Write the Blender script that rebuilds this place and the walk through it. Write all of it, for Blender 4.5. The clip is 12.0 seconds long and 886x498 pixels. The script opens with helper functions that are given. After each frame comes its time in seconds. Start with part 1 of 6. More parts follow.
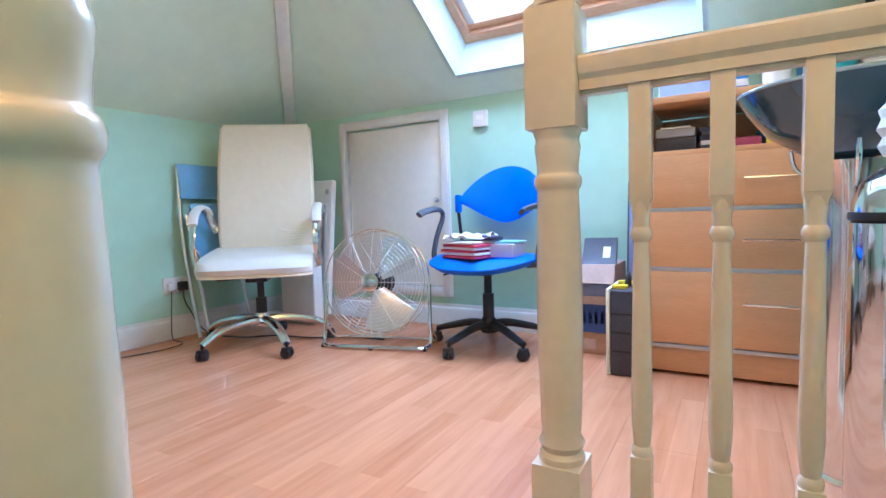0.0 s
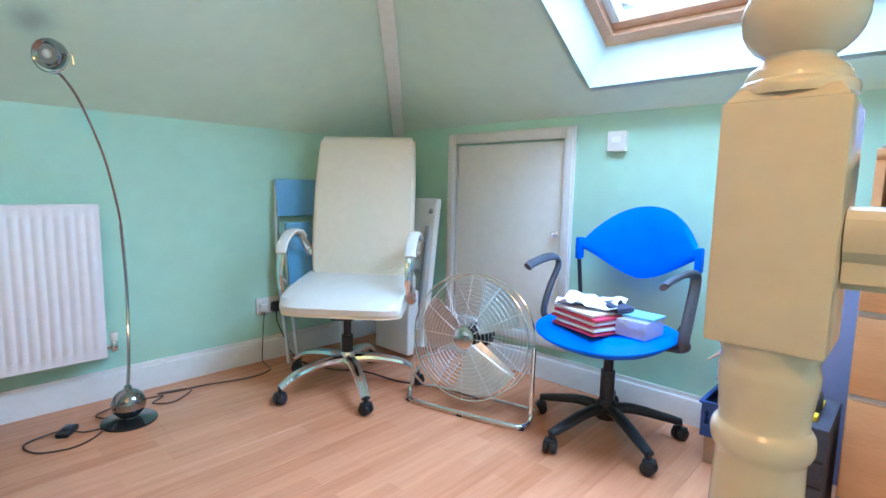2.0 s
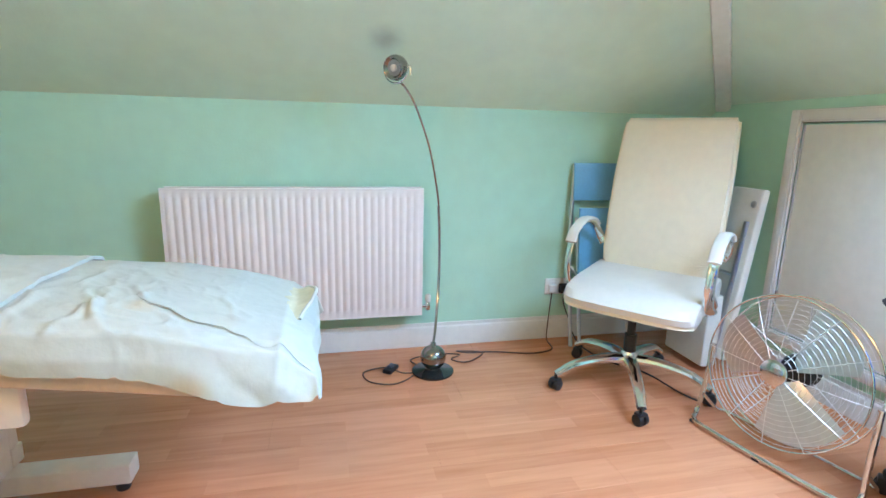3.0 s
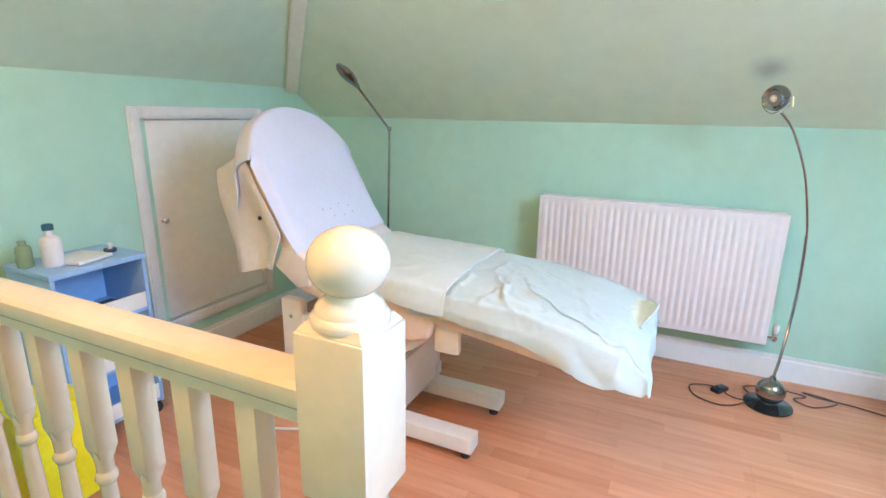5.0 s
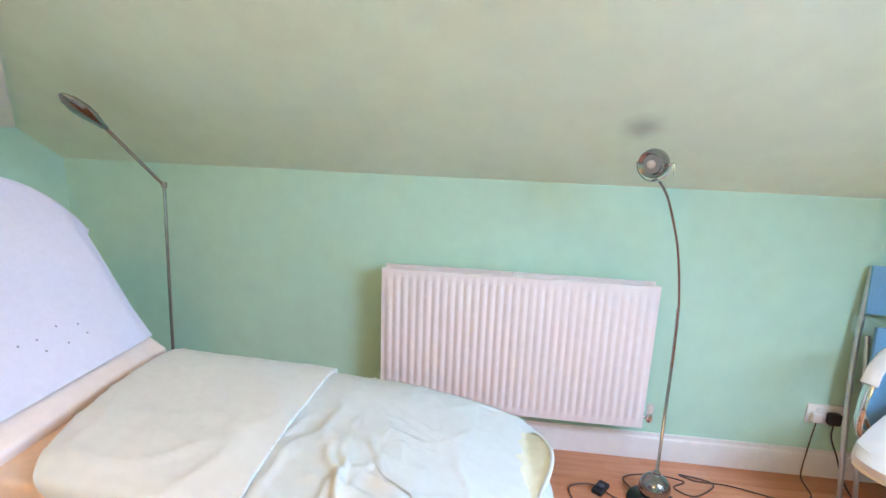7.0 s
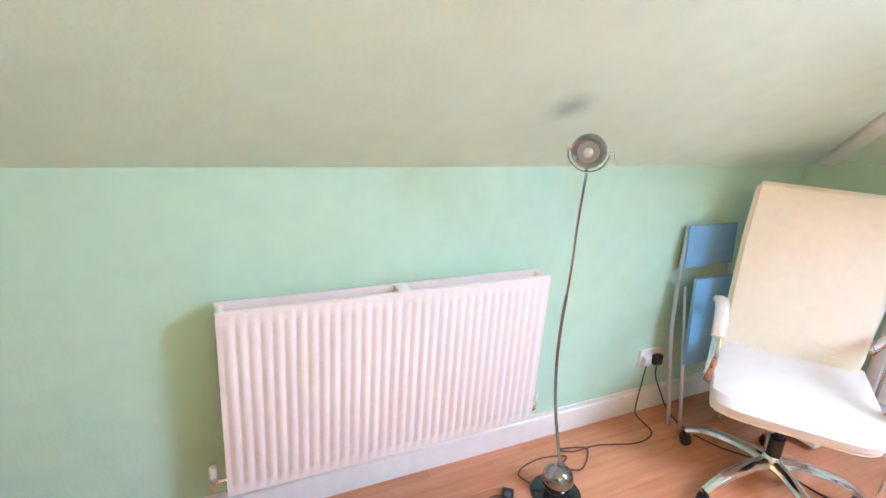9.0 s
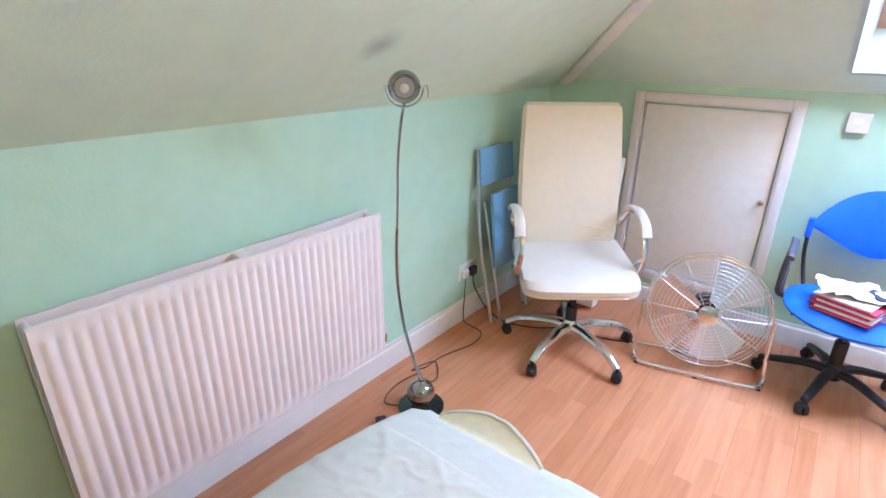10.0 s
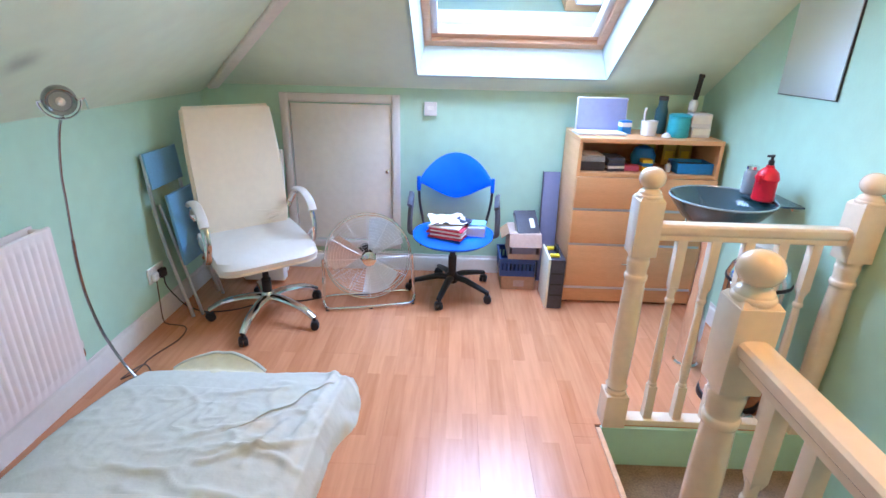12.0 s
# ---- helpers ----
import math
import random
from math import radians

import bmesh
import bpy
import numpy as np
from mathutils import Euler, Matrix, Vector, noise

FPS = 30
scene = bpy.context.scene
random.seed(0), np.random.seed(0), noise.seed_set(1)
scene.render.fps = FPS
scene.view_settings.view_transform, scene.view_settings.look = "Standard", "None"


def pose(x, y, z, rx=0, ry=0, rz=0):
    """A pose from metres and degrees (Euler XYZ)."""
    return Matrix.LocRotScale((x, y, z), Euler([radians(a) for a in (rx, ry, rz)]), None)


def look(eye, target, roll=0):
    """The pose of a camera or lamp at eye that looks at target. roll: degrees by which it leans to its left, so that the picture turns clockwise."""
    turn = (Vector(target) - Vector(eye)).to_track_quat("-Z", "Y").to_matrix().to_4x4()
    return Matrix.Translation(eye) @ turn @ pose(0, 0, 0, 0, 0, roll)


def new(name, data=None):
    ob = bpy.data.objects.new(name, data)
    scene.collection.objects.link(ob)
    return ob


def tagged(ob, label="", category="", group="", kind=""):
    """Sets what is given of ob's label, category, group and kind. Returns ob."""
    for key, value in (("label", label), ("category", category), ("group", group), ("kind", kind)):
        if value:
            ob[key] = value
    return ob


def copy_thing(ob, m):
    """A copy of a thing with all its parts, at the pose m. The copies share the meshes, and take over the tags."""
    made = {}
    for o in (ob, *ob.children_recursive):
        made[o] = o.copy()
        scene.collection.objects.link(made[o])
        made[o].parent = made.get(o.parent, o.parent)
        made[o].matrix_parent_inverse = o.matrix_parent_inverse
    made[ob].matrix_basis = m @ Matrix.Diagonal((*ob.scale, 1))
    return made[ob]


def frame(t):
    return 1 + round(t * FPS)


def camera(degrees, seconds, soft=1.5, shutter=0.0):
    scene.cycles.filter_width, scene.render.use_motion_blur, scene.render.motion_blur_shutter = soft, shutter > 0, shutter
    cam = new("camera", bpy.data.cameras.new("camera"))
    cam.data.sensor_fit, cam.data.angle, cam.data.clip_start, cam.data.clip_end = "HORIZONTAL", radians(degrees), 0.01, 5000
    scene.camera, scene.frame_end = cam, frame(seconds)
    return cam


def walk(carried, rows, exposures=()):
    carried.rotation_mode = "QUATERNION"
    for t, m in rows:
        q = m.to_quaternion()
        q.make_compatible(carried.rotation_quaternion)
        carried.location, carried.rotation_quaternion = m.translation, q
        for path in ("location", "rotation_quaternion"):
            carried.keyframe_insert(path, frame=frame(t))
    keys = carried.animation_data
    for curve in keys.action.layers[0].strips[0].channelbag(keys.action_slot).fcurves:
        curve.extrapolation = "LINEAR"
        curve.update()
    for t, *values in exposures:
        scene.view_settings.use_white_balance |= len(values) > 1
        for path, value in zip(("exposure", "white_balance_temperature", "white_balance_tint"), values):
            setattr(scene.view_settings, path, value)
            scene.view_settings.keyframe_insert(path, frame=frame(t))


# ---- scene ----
cam = camera(82.1, 12.0)
PATH = [
    (0, (2.606, -2.46, 0.627), (1.618, -0.726, 0.485), -1.8),
    (0.5, (2.617, -2.303, 0.683), (1.458, -0.685, 0.487), -2.2),
    (1, (2.611, -2.223, 0.8), (1.379, -0.661, 0.594), -1.5),
    (1.5, (2.526, -2.157, 0.805), (1.256, -0.625, 0.611), -0.2),
    (2, (2.417, -2.072, 0.903), (1.055, -0.626, 0.664), 1.2),
    (2.5, (2.371, -2.051, 0.981), (0.748, -0.923, 0.675), 1.1),
    (3, (2.393, -1.991, 1.036), (0.49, -1.55, 0.61), 1.3),
    (3.5, (2.485, -1.958, 1.116), (0.554, -2.083, 0.609), 0.6),
    (3.7, (2.522, -2.039, 1.143), (0.607, -2.291, 0.625), 1.5),
    (5.3, (2.715, -2.012, 1.215), (0.973, -2.853, 0.71), 0.6),
    (5.5, (2.707, -2.012, 1.214), (0.955, -2.842, 0.721), 0.4),
    (6, (2.572, -2.051, 1.219), (0.762, -2.771, 0.765), 0.1),
    (6.5, (2.32, -2.148, 1.225), (0.438, -2.674, 0.8), 1.6),
    (7, (2.08, -2.187, 1.359), (0.144, -2.406, 0.91), 2.3),
    (7.2, (2.0, -2.202, 1.375), (0.083, -2.306, 0.935), 2.2),
    (9, (1.472, -2.671, 1.427), (-0.231, -1.819, 0.816), 4.2),
    (9.5, (1.446, -2.758, 1.418), (-0.037, -1.576, 0.783), 1.7),
    (10, (1.429, -2.852, 1.401), (0.29, -1.387, 0.655), 0.7),
    (10.5, (1.514, -2.948, 1.405), (0.755, -1.287, 0.588), 0.8),
    (11, (1.61, -3.115, 1.449), (1.148, -1.373, 0.582), 0.1),
    (11.5, (1.636, -3.257, 1.428), (1.392, -1.439, 0.631), 0.6),
    (12, (1.629, -3.311, 1.461), (1.59, -1.45, 0.73), 1.4),
]
walk(cam, [(t, look(eye, target, roll)) for t, eye, target, roll in PATH],
     ((0, 0.07, 5250, 34), (1, 0.10, 5150, 24), (2.5, 0.04, 5150, 25), (3.5, 0.42, 5900, 27), (5.5, 0.34, 5600, 32), (6.5, 0.36, 5700, 33), (7, 0.40, 5800, 37), (9, 0.68, 6100, 43), (9.5, 0.58, 6050, 44), (10.5, 0.10, 5650, 41), (12, 0.0, 5550, 38)))

# ---- world and lights ----
world = bpy.data.worlds.new("sky")
scene.world = world
world.use_nodes = True
wn = world.node_tree
sky = wn.nodes.new("ShaderNodeTexSky")
sky.sky_type = "NISHITA"
sky.sun_disc = False
sky.sun_elevation = radians(38)
sky.sun_rotation = radians(200)
wn.links.new(sky.outputs[0], wn.nodes["Background"].inputs[0])
wn.nodes["Background"].inputs[1].default_value = 0.15


def lamp(name, kind, m, energy, color, **more):
    d = bpy.data.lights.new(name, kind)
    d.energy, d.color = energy, color
    if kind == "SUN":
        d.angle = more["angle"]
    elif kind == "AREA":
        d.shape, d.size, d.size_y = "RECTANGLE", more["w"], more["h"]
    else:
        d.shadow_soft_size = more["size"]
    ob = new(name, d)
    ob.matrix_world = m
    return ob


W, L = 3.15, 4.14           # room width (x) and length (y from 0 to -L)
KA, KB, KC = 1.23, 1.178, 1.34   # heights of the low walls under the slopes
TS = 0.63                   # slope of the ceilings
TOP = 2.28                  # flat ceiling
ang = math.atan(TS)
SKX0, SKX1, SKY0, SKY1 = 1.388, 2.500, -0.135, -1.16

lamp("sun", "SUN", look((0, 0, 5), (-0.9, 1.4, 3.2)), 0.8, (1, 0.96, 0.9), angle=radians(12))
skl = lamp("skylight_daylight", "AREA", look((1.945, -0.50, 1.88), (1.945, -0.50 - math.sin(ang), 1.88 - math.cos(ang))), 67, (0.57, 0.835, 1.0), w=1.12, h=1.22)
lamp("stair_lamp", "POINT", pose(2.70, -2.75, 2.10), 29, (1.0, 0.42, 0.13), size=0.06)


# ---- materials ----
def material(name, color, rough=0.6, metal=0.0, noise_scale=0.0, vary=0.06, bump=0.0, bump_scale=60.0, color2=None, coat=0.0, trans=0.0, ior=1.45, alpha=1.0, stretch=None, spec=0.5):
    m = bpy.data.materials.new(name)
    m.use_nodes = True
    n, l = m.node_tree.nodes, m.node_tree.links
    b = n["Principled BSDF"]
    b.inputs["Base Color"].default_value = (*color, 1)
    b.inputs["Roughness"].default_value = rough
    b.inputs["Metallic"].default_value = metal
    b.inputs["Coat Weight"].default_value = coat
    b.inputs["Transmission Weight"].default_value = trans
    b.inputs["IOR"].default_value = ior
    b.inputs["Alpha"].default_value = alpha
    b.inputs["Specular IOR Level"].default_value = spec
    tc = n.new("ShaderNodeTexCoord")
    src = tc.outputs["Object"]
    if stretch:
        mp = n.new("ShaderNodeMapping")
        mp.inputs["Scale"].default_value = stretch
        l.new(src, mp.inputs[0])
        src = mp.outputs[0]
    if noise_scale:
        t1, t2 = n.new("ShaderNodeTexNoise"), n.new("ShaderNodeTexNoise")
        t1.inputs["Scale"].default_value, t2.inputs["Scale"].default_value = noise_scale, noise_scale * 9
        t1.inputs["Detail"].default_value = 4
        l.new(src, t1.inputs["Vector"])
        l.new(src, t2.inputs["Vector"])
        add = n.new("ShaderNodeMath")
        add.operation = "ADD"
        l.new(t1.outputs[0], add.inputs[0])
        l.new(t2.outputs[0], add.inputs[1])
        mr = n.new("ShaderNodeMapRange")
        mr.inputs["From Min"].default_value, mr.inputs["From Max"].default_value = 0.7, 1.3
        l.new(add.outputs[0], mr.inputs["Value"])
        mix = n.new("ShaderNodeMix")
        mix.data_type = "RGBA"
        c2 = color2 or tuple(c * (1 - vary) for c in color)
        c1 = color if color2 else tuple(min(1, c * (1 + vary * 0.5)) for c in color)
        mix.inputs["A"].default_value, mix.inputs["B"].default_value = (*c1, 1), (*c2, 1)
        l.new(mr.outputs[0], mix.inputs["Factor"])
        l.new(mix.outputs["Result"], b.inputs["Base Color"])
        mr2 = n.new("ShaderNodeMapRange")
        mr2.inputs["To Min"].default_value, mr2.inputs["To Max"].default_value = max(0.02, rough * 0.85), min(1, rough * 1.15)
        l.new(t1.outputs[0], mr2.inputs["Value"])
        l.new(mr2.outputs[0], b.inputs["Roughness"])
    if bump:
        t3 = n.new("ShaderNodeTexNoise")
        t3.inputs["Scale"].default_value, t3.inputs["Detail"].default_value = bump_scale, 5
        l.new(src, t3.inputs["Vector"])
        bp = n.new("ShaderNodeBump")
        bp.inputs["Strength"].default_value, bp.inputs["Distance"].default_value = 1.0, bump
        l.new(t3.outputs[0], bp.inputs["Height"])
        l.new(bp.outputs[0], b.inputs["Normal"])
    return m


M_WALL = material("mint_wall_paint", (0.47, 0.75, 0.585), 0.62, noise_scale=1.3, vary=0.05, bump=0.0006, bump_scale=90)
M_CEIL = material("pale_mint_ceiling_paint", (0.73, 0.88, 0.69), 0.7, noise_scale=1.1, vary=0.05, bump=0.0006, bump_scale=80)
M_CEIL_W = M_CEIL.copy()


def soot_shade_patch(m, place, radius, strength, color=(0.16, 0.17, 0.15)):
    """A soft coloured patch on a material round one place, for soot and fold shade."""
    n, l = m.node_tree.nodes, m.node_tree.links
    geo = n.new("ShaderNodeNewGeometry")
    d = n.new("ShaderNodeVectorMath")
    d.operation = "DISTANCE"
    d.inputs[1].default_value = place
    l.new(geo.outputs["Position"], d.inputs[0])
    wob = n.new("ShaderNodeTexNoise")
    wob.inputs["Scale"].default_value = 14
    l.new(geo.outputs["Position"], wob.inputs["Vector"])
    ad = n.new("ShaderNodeMath")
    ad.operation = "MULTIPLY_ADD"
    ad.inputs[1].default_value = radius * 0.6
    l.new(wob.outputs[0], ad.inputs[0])
    l.new(d.outputs["Value"], ad.inputs[2])
    mr = n.new("ShaderNodeMapRange")
    mr.interpolation_type = "SMOOTHSTEP"
    mr.inputs["From Min"].default_value, mr.inputs["From Max"].default_value = radius * 0.2, radius * 1.4
    mr.inputs["To Min"].default_value, mr.inputs["To Max"].default_value = strength, 0.0
    l.new(ad.outputs[0], mr.inputs["Value"])
    mix = n.new("ShaderNodeMix")
    mix.data_type = "RGBA"
    mix.inputs["B"].default_value = (*color, 1)
    b = n["Principled BSDF"]
    l.new(b.inputs["Base Color"].links[0].from_socket, mix.inputs["A"])
    l.new(mr.outputs[0], mix.inputs["Factor"])
    l.new(mix.outputs["Result"], b.inputs["Base Color"])


M_GLOSS = material("white_gloss_paint", (0.80, 0.80, 0.76), 0.22, noise_scale=3, vary=0.05, bump=0.0003, bump_scale=40, coat=0.3)
soot_shade_patch(M_CEIL_W, (0.350, -1.760, 1.398), 0.085, 0.5)
M_BATTEN = material("cream_batten_paint", (0.88, 0.87, 0.76), 0.5, noise_scale=3, vary=0.05)
M_CREAM = material("cream_gloss_paint", (0.80, 0.68, 0.51), 0.2, noise_scale=4, vary=0.05, bump=0.0004, bump_scale=35, coat=0.4)
M_DOOR = material("white_satin_door_paint", (0.86, 0.86, 0.79), 0.4, noise_scale=2.5, vary=0.05, bump=0.0003, bump_scale=50)
M_RAD = material("white_radiator_enamel", (0.82, 0.78, 0.76), 0.3, noise_scale=3, vary=0.04)
M_CHROME = material("chrome", (0.80, 0.81, 0.82), 0.12, 1.0, noise_scale=12, vary=0.08)
M_DCHROME = material("dark_chrome", (0.36, 0.36, 0.36), 0.14, 1.0, noise_scale=9, vary=0.15)
M_SATIN = material("satin_grey_metal", (0.45, 0.45, 0.44), 0.35, 0.8, noise_scale=9, vary=0.1)
M_BLACK = material("black_plastic", (0.02, 0.022, 0.026), 0.4, noise_scale=20, vary=0.2, bump=0.0002, bump_scale=300)
M_GREYPL = material("dark_grey_plastic", (0.075, 0.085, 0.11), 0.45, noise_scale=16, vary=0.15, bump=0.0002, bump_scale=300)
M_LEATHER = material("cream_leather", (0.86, 0.775, 0.60), 0.42, noise_scale=3, vary=0.04, bump=0.0008, bump_scale=12)
M_LEATHER_SEAT = material("white_leather", (0.74, 0.71, 0.64), 0.38, noise_scale=3, vary=0.04, bump=0.0008, bump_scale=12)
M_BLUE = material("blue_chair_fabric", (0.0, 0.15, 0.88), 0.7, noise_scale=12, vary=0.12, bump=0.0006, bump_scale=400)
M_BEECH = material("beech_veneer", (0.76, 0.42, 0.20), 0.38, noise_scale=3, color2=(0.68, 0.36, 0.16), stretch=(1, 1, 9))
M_PINE = material("stained_pine", (0.72, 0.46, 0.27), 0.35, noise_scale=4, color2=(0.60, 0.33, 0.19), stretch=(1, 9, 9))
M_CARPET = material("brown_stair_carpet", (0.30, 0.22, 0.15), 0.95, noise_scale=14, vary=0.35, bump=0.004, bump_scale=250)


# ---- mesh tools ----
def T(bm, m):
    bmesh.ops.transform(bm, matrix=m, verts=bm.verts)
    return bm


def box(x0, x1, y0, y1, z0, z1, bevel=0.0, seg=2):
    bm = bmesh.new()
    bmesh.ops.create_cube(bm, size=1.0)
    T(bm, Matrix.Translation(((x0 + x1) / 2, (y0 + y1) / 2, (z0 + z1) / 2)) @ Matrix.Diagonal((abs(x1 - x0), abs(y1 - y0), abs(z1 - z0), 1)))
    if bevel:
        bmesh.ops.bevel(bm, geom=bm.edges[:], offset=bevel, segments=seg, affect="EDGES", profile=0.6)
    return bm


def join(*bms):
    out = bmesh.new()
    for b in bms:
        me = bpy.data.meshes.new("tmp")
        b.to_mesh(me)
        out.from_mesh(me)
        b.free()
        bpy.data.meshes.remove(me)
    return out


def prism(pts, z0, z1):
    """A flat outline in x, y, pulled up from z0 to z1."""
    bm = bmesh.new()
    a = [bm.verts.new((x, y, z0)) for x, y in pts]
    b = [bm.verts.new((x, y, z1)) for x, y in pts]
    k = len(pts)
    bm.faces.new(a[::-1])
    bm.faces.new(b)
    for i in range(k):
        bm.faces.new((a[i], a[(i + 1) % k], b[(i + 1) % k], b[i]))
    bmesh.ops.recalc_face_normals(bm, faces=bm.faces)
    return bm


def slab(pts, n, d):
    """A flat outline in space, thickened by d along n."""
    bm = bmesh.new()
    n = Vector(n).normalized() * d
    a = [bm.verts.new(p) for p in pts]
    b = [bm.verts.new(Vector(p) + n) for p in pts]
    k = len(pts)
    bm.faces.new(a[::-1])
    bm.faces.new(b)
    for i in range(k):
        bm.faces.new((a[i], a[(i + 1) % k], b[(i + 1) % k], b[i]))
    bmesh.ops.recalc_face_normals(bm, faces=bm.faces)
    return bm


def lathe(profile, seg=24):
    """Turned round z from (radius, height) pairs."""
    bm = bmesh.new()
    rings = [[bm.verts.new((r * math.cos(2 * math.pi * i / seg), r * math.sin(2 * math.pi * i / seg), z)) for i in range(seg)] for r, z in profile]
    for a, b in zip(rings, rings[1:]):
        for i in range(seg):
            j = (i + 1) % seg
            bm.faces.new((a[i], a[j], b[j], b[i]))
    bm.faces.new(rings[0][::-1])
    bm.faces.new(rings[-1])
    bmesh.ops.remove_doubles(bm, verts=bm.verts, dist=1e-5)
    bmesh.ops.recalc_face_normals(bm, faces=bm.faces)
    return bm


def smooth_path(pts, n=8):
    """A smooth run through the points."""
    P = [Vector(p) for p in pts]
    P = [P[0] * 2 - P[1]] + P + [P[-1] * 2 - P[-2]]
    out = []
    for i in range(1, len(P) - 2):
        for k in range(n):
            t = k / n
            a, b, c, d = P[i - 1:i + 3]
            out.append(0.5 * ((2 * b) + (c - a) * t + (2 * a - 5 * b + 4 * c - d) * t * t + (3 * b - a - 3 * c + d) * t ** 3))
    out.append(P[-2])
    return out


def tube(pts, r, seg=8, smooth=0, flat=1.0, closed=False):
    """A round (or flattened) bar along the points; r may be a list."""
    if smooth:
        pts = smooth_path(pts, smooth)
    P = [Vector(p) for p in pts]
    k = len(P)
    R = [r] * k if isinstance(r, (int, float)) else [r[0] + (r[1] - r[0]) * i / (k - 1) for i in range(k)]
    bm = bmesh.new()
    rings = []
    side = None
    for i, p in enumerate(P):
        if closed:
            d = (P[(i + 1) % k] - P[i - 1]).normalized()
        else:
            d = (P[min(i + 1, k - 1)] - P[max(i - 1, 0)]).normalized()
        if side is None:
            side = d.cross(Vector((0, 0, 1)) if abs(d.z) < 0.9 else Vector((1, 0, 0))).normalized()
        side = (side - d * side.dot(d)).normalized()
        up = side.cross(d)
        rings.append([bm.verts.new(p + side * R[i] * math.cos(2 * math.pi * j / seg) + up * R[i] * flat * math.sin(2 * math.pi * j / seg)) for j in range(seg)])
    pairs = list(zip(rings, rings[1:])) + ([(rings[-1], rings[0])] if closed else [])
    for a, b in pairs:
        for j in range(seg):
            q = (j + 1) % seg
            bm.faces.new((a[j], a[q], b[q], b[j]))
    if not closed:
        bm.faces.new(rings[0][::-1])
        bm.faces.new(rings[-1])
    bmesh.ops.recalc_face_normals(bm, faces=bm.faces)
    return bm


def part(name, bm, mat, parent=None, label="", kind="", sharp=35):
    me = bpy.data.meshes.new(name)
    for f in bm.faces:
        f.smooth = True
    for e in bm.edges:
        e.smooth = len(e.link_faces) == 2 and e.calc_face_angle(0) < radians(sharp)
    bm.to_mesh(me)
    bm.free()
    me.materials.append(mat)
    ob = new(name, me)
    ob.parent = parent
    return tagged(ob, label=label, kind=kind)


def thing(name, m, label, category, group=""):
    e = new(name)
    e.matrix_world = m
    return tagged(e, label=label, category=category, group=group)


# ---- walls, ceilings, floor ----
WX0 = 2.25                   # side of the stairwell
WY0 = -1.56                  # head of the stairwell
WY1 = -4.0                   # its foot
fl = lambda name, bm, mat, label="": part(name, bm, mat, None, label, "structure")

wall_north = fl("wall_north", join(box(-0.12, 0.56, 0, 0.12, -0.3, KA + 0.12), box(1.22, W + 0.12, 0, 0.12, -0.3, KA + 0.12), box(0.56, 1.22, 0, 0.12, -0.3, 0.213), box(0.56, 1.22, 0, 0.12, 1.125, KA + 0.12)), M_WALL, "low mint-green painted wall under the skylight slope")
wall_west = fl("wall_west", box(-0.12, 0, -L - 0.12, 0, -0.3, KB + 0.1), M_WALL, "low mint-green painted wall behind the radiator")
CX0, CX1 = 0.55, 1.198
wall_south = fl("wall_south", join(box(0, CX0, -L - 0.12, -L, -0.3, KC + 0.1), box(CX1, W + 0.12, -L - 0.12, -L, -3.0, KC + 0.1), box(CX0, CX1, -L - 0.12, -L, -0.3, 0.233), box(CX0, CX1, -L - 0.12, -L, 1.165, KC + 0.1)), M_WALL, "low mint-green painted wall behind the treatment couch")
wall_east = fl("wall_east", box(W, W + 0.12, -L, 0, -3.0, 2.7), M_WALL, "tall mint-green painted wall beside the stairs")


def za(y):
    return KA - y * TS


def zb(x):
    return KB + x * TS


def zc(y):
    return KC + (y + L) * TS


nA, nB, nC = (0, TS, 1), (-TS, 0, 1), (0, -TS, 1)
yA, xB, yC = -(TOP - KA) / TS, (TOP - KB) / TS, -L + (TOP - KC) / TS
hA, hC = (KA - KB) / TS, (KC - KB) / TS        # where the hips start along the end walls
pA = lambda x, y: (x, y, za(y))
pC = lambda x, y: (x, y, zc(y))
hipx = lambda y: hA - y                         # the hip's x on the north slope
ceil_n = join(
    slab([pA(hA, 0), pA(SKX0, 0), pA(SKX0, -(SKX0 - hA))], nA, 0.025),
    slab([pA(SKX0, 0), pA(SKX1, 0), pA(SKX1, SKY0), pA(SKX0, SKY0)], nA, 0.025),
    slab([pA(SKX1, 0), pA(W, 0), pA(W, yA), pA(SKX1, yA)], nA, 0.025),
    slab([pA(SKX0, SKY1), pA(SKX1, SKY1), pA(SKX1, yA), pA(xB, yA), pA(SKX0, -(SKX0 - hA))], nA, 0.025))
part("ceiling_slope_north", ceil_n, M_CEIL, None, "sloping ceiling with the skylight in it", "structure")
part("ceiling_slope_west", slab([(0, 0, KB), (hA, 0, KA), (xB, yA, TOP), (xB, yC, TOP), (hC, -L, KC), (0, -L, KB)], nB, 0.025), M_CEIL_W, None, "pale green sloping ceiling over the radiator wall", "structure")
part("ceiling_slope_south", slab([pC(hC, -L), pC(xB, yC), pC(W, yC), pC(W, -L)], nC, 0.025), M_CEIL, None, "mint sloping ceiling over the low door", "structure")
part("ceiling", box(xB, W, yC, yA, TOP, TOP + 0.03), M_CEIL, None, "flat white ceiling", "structure")


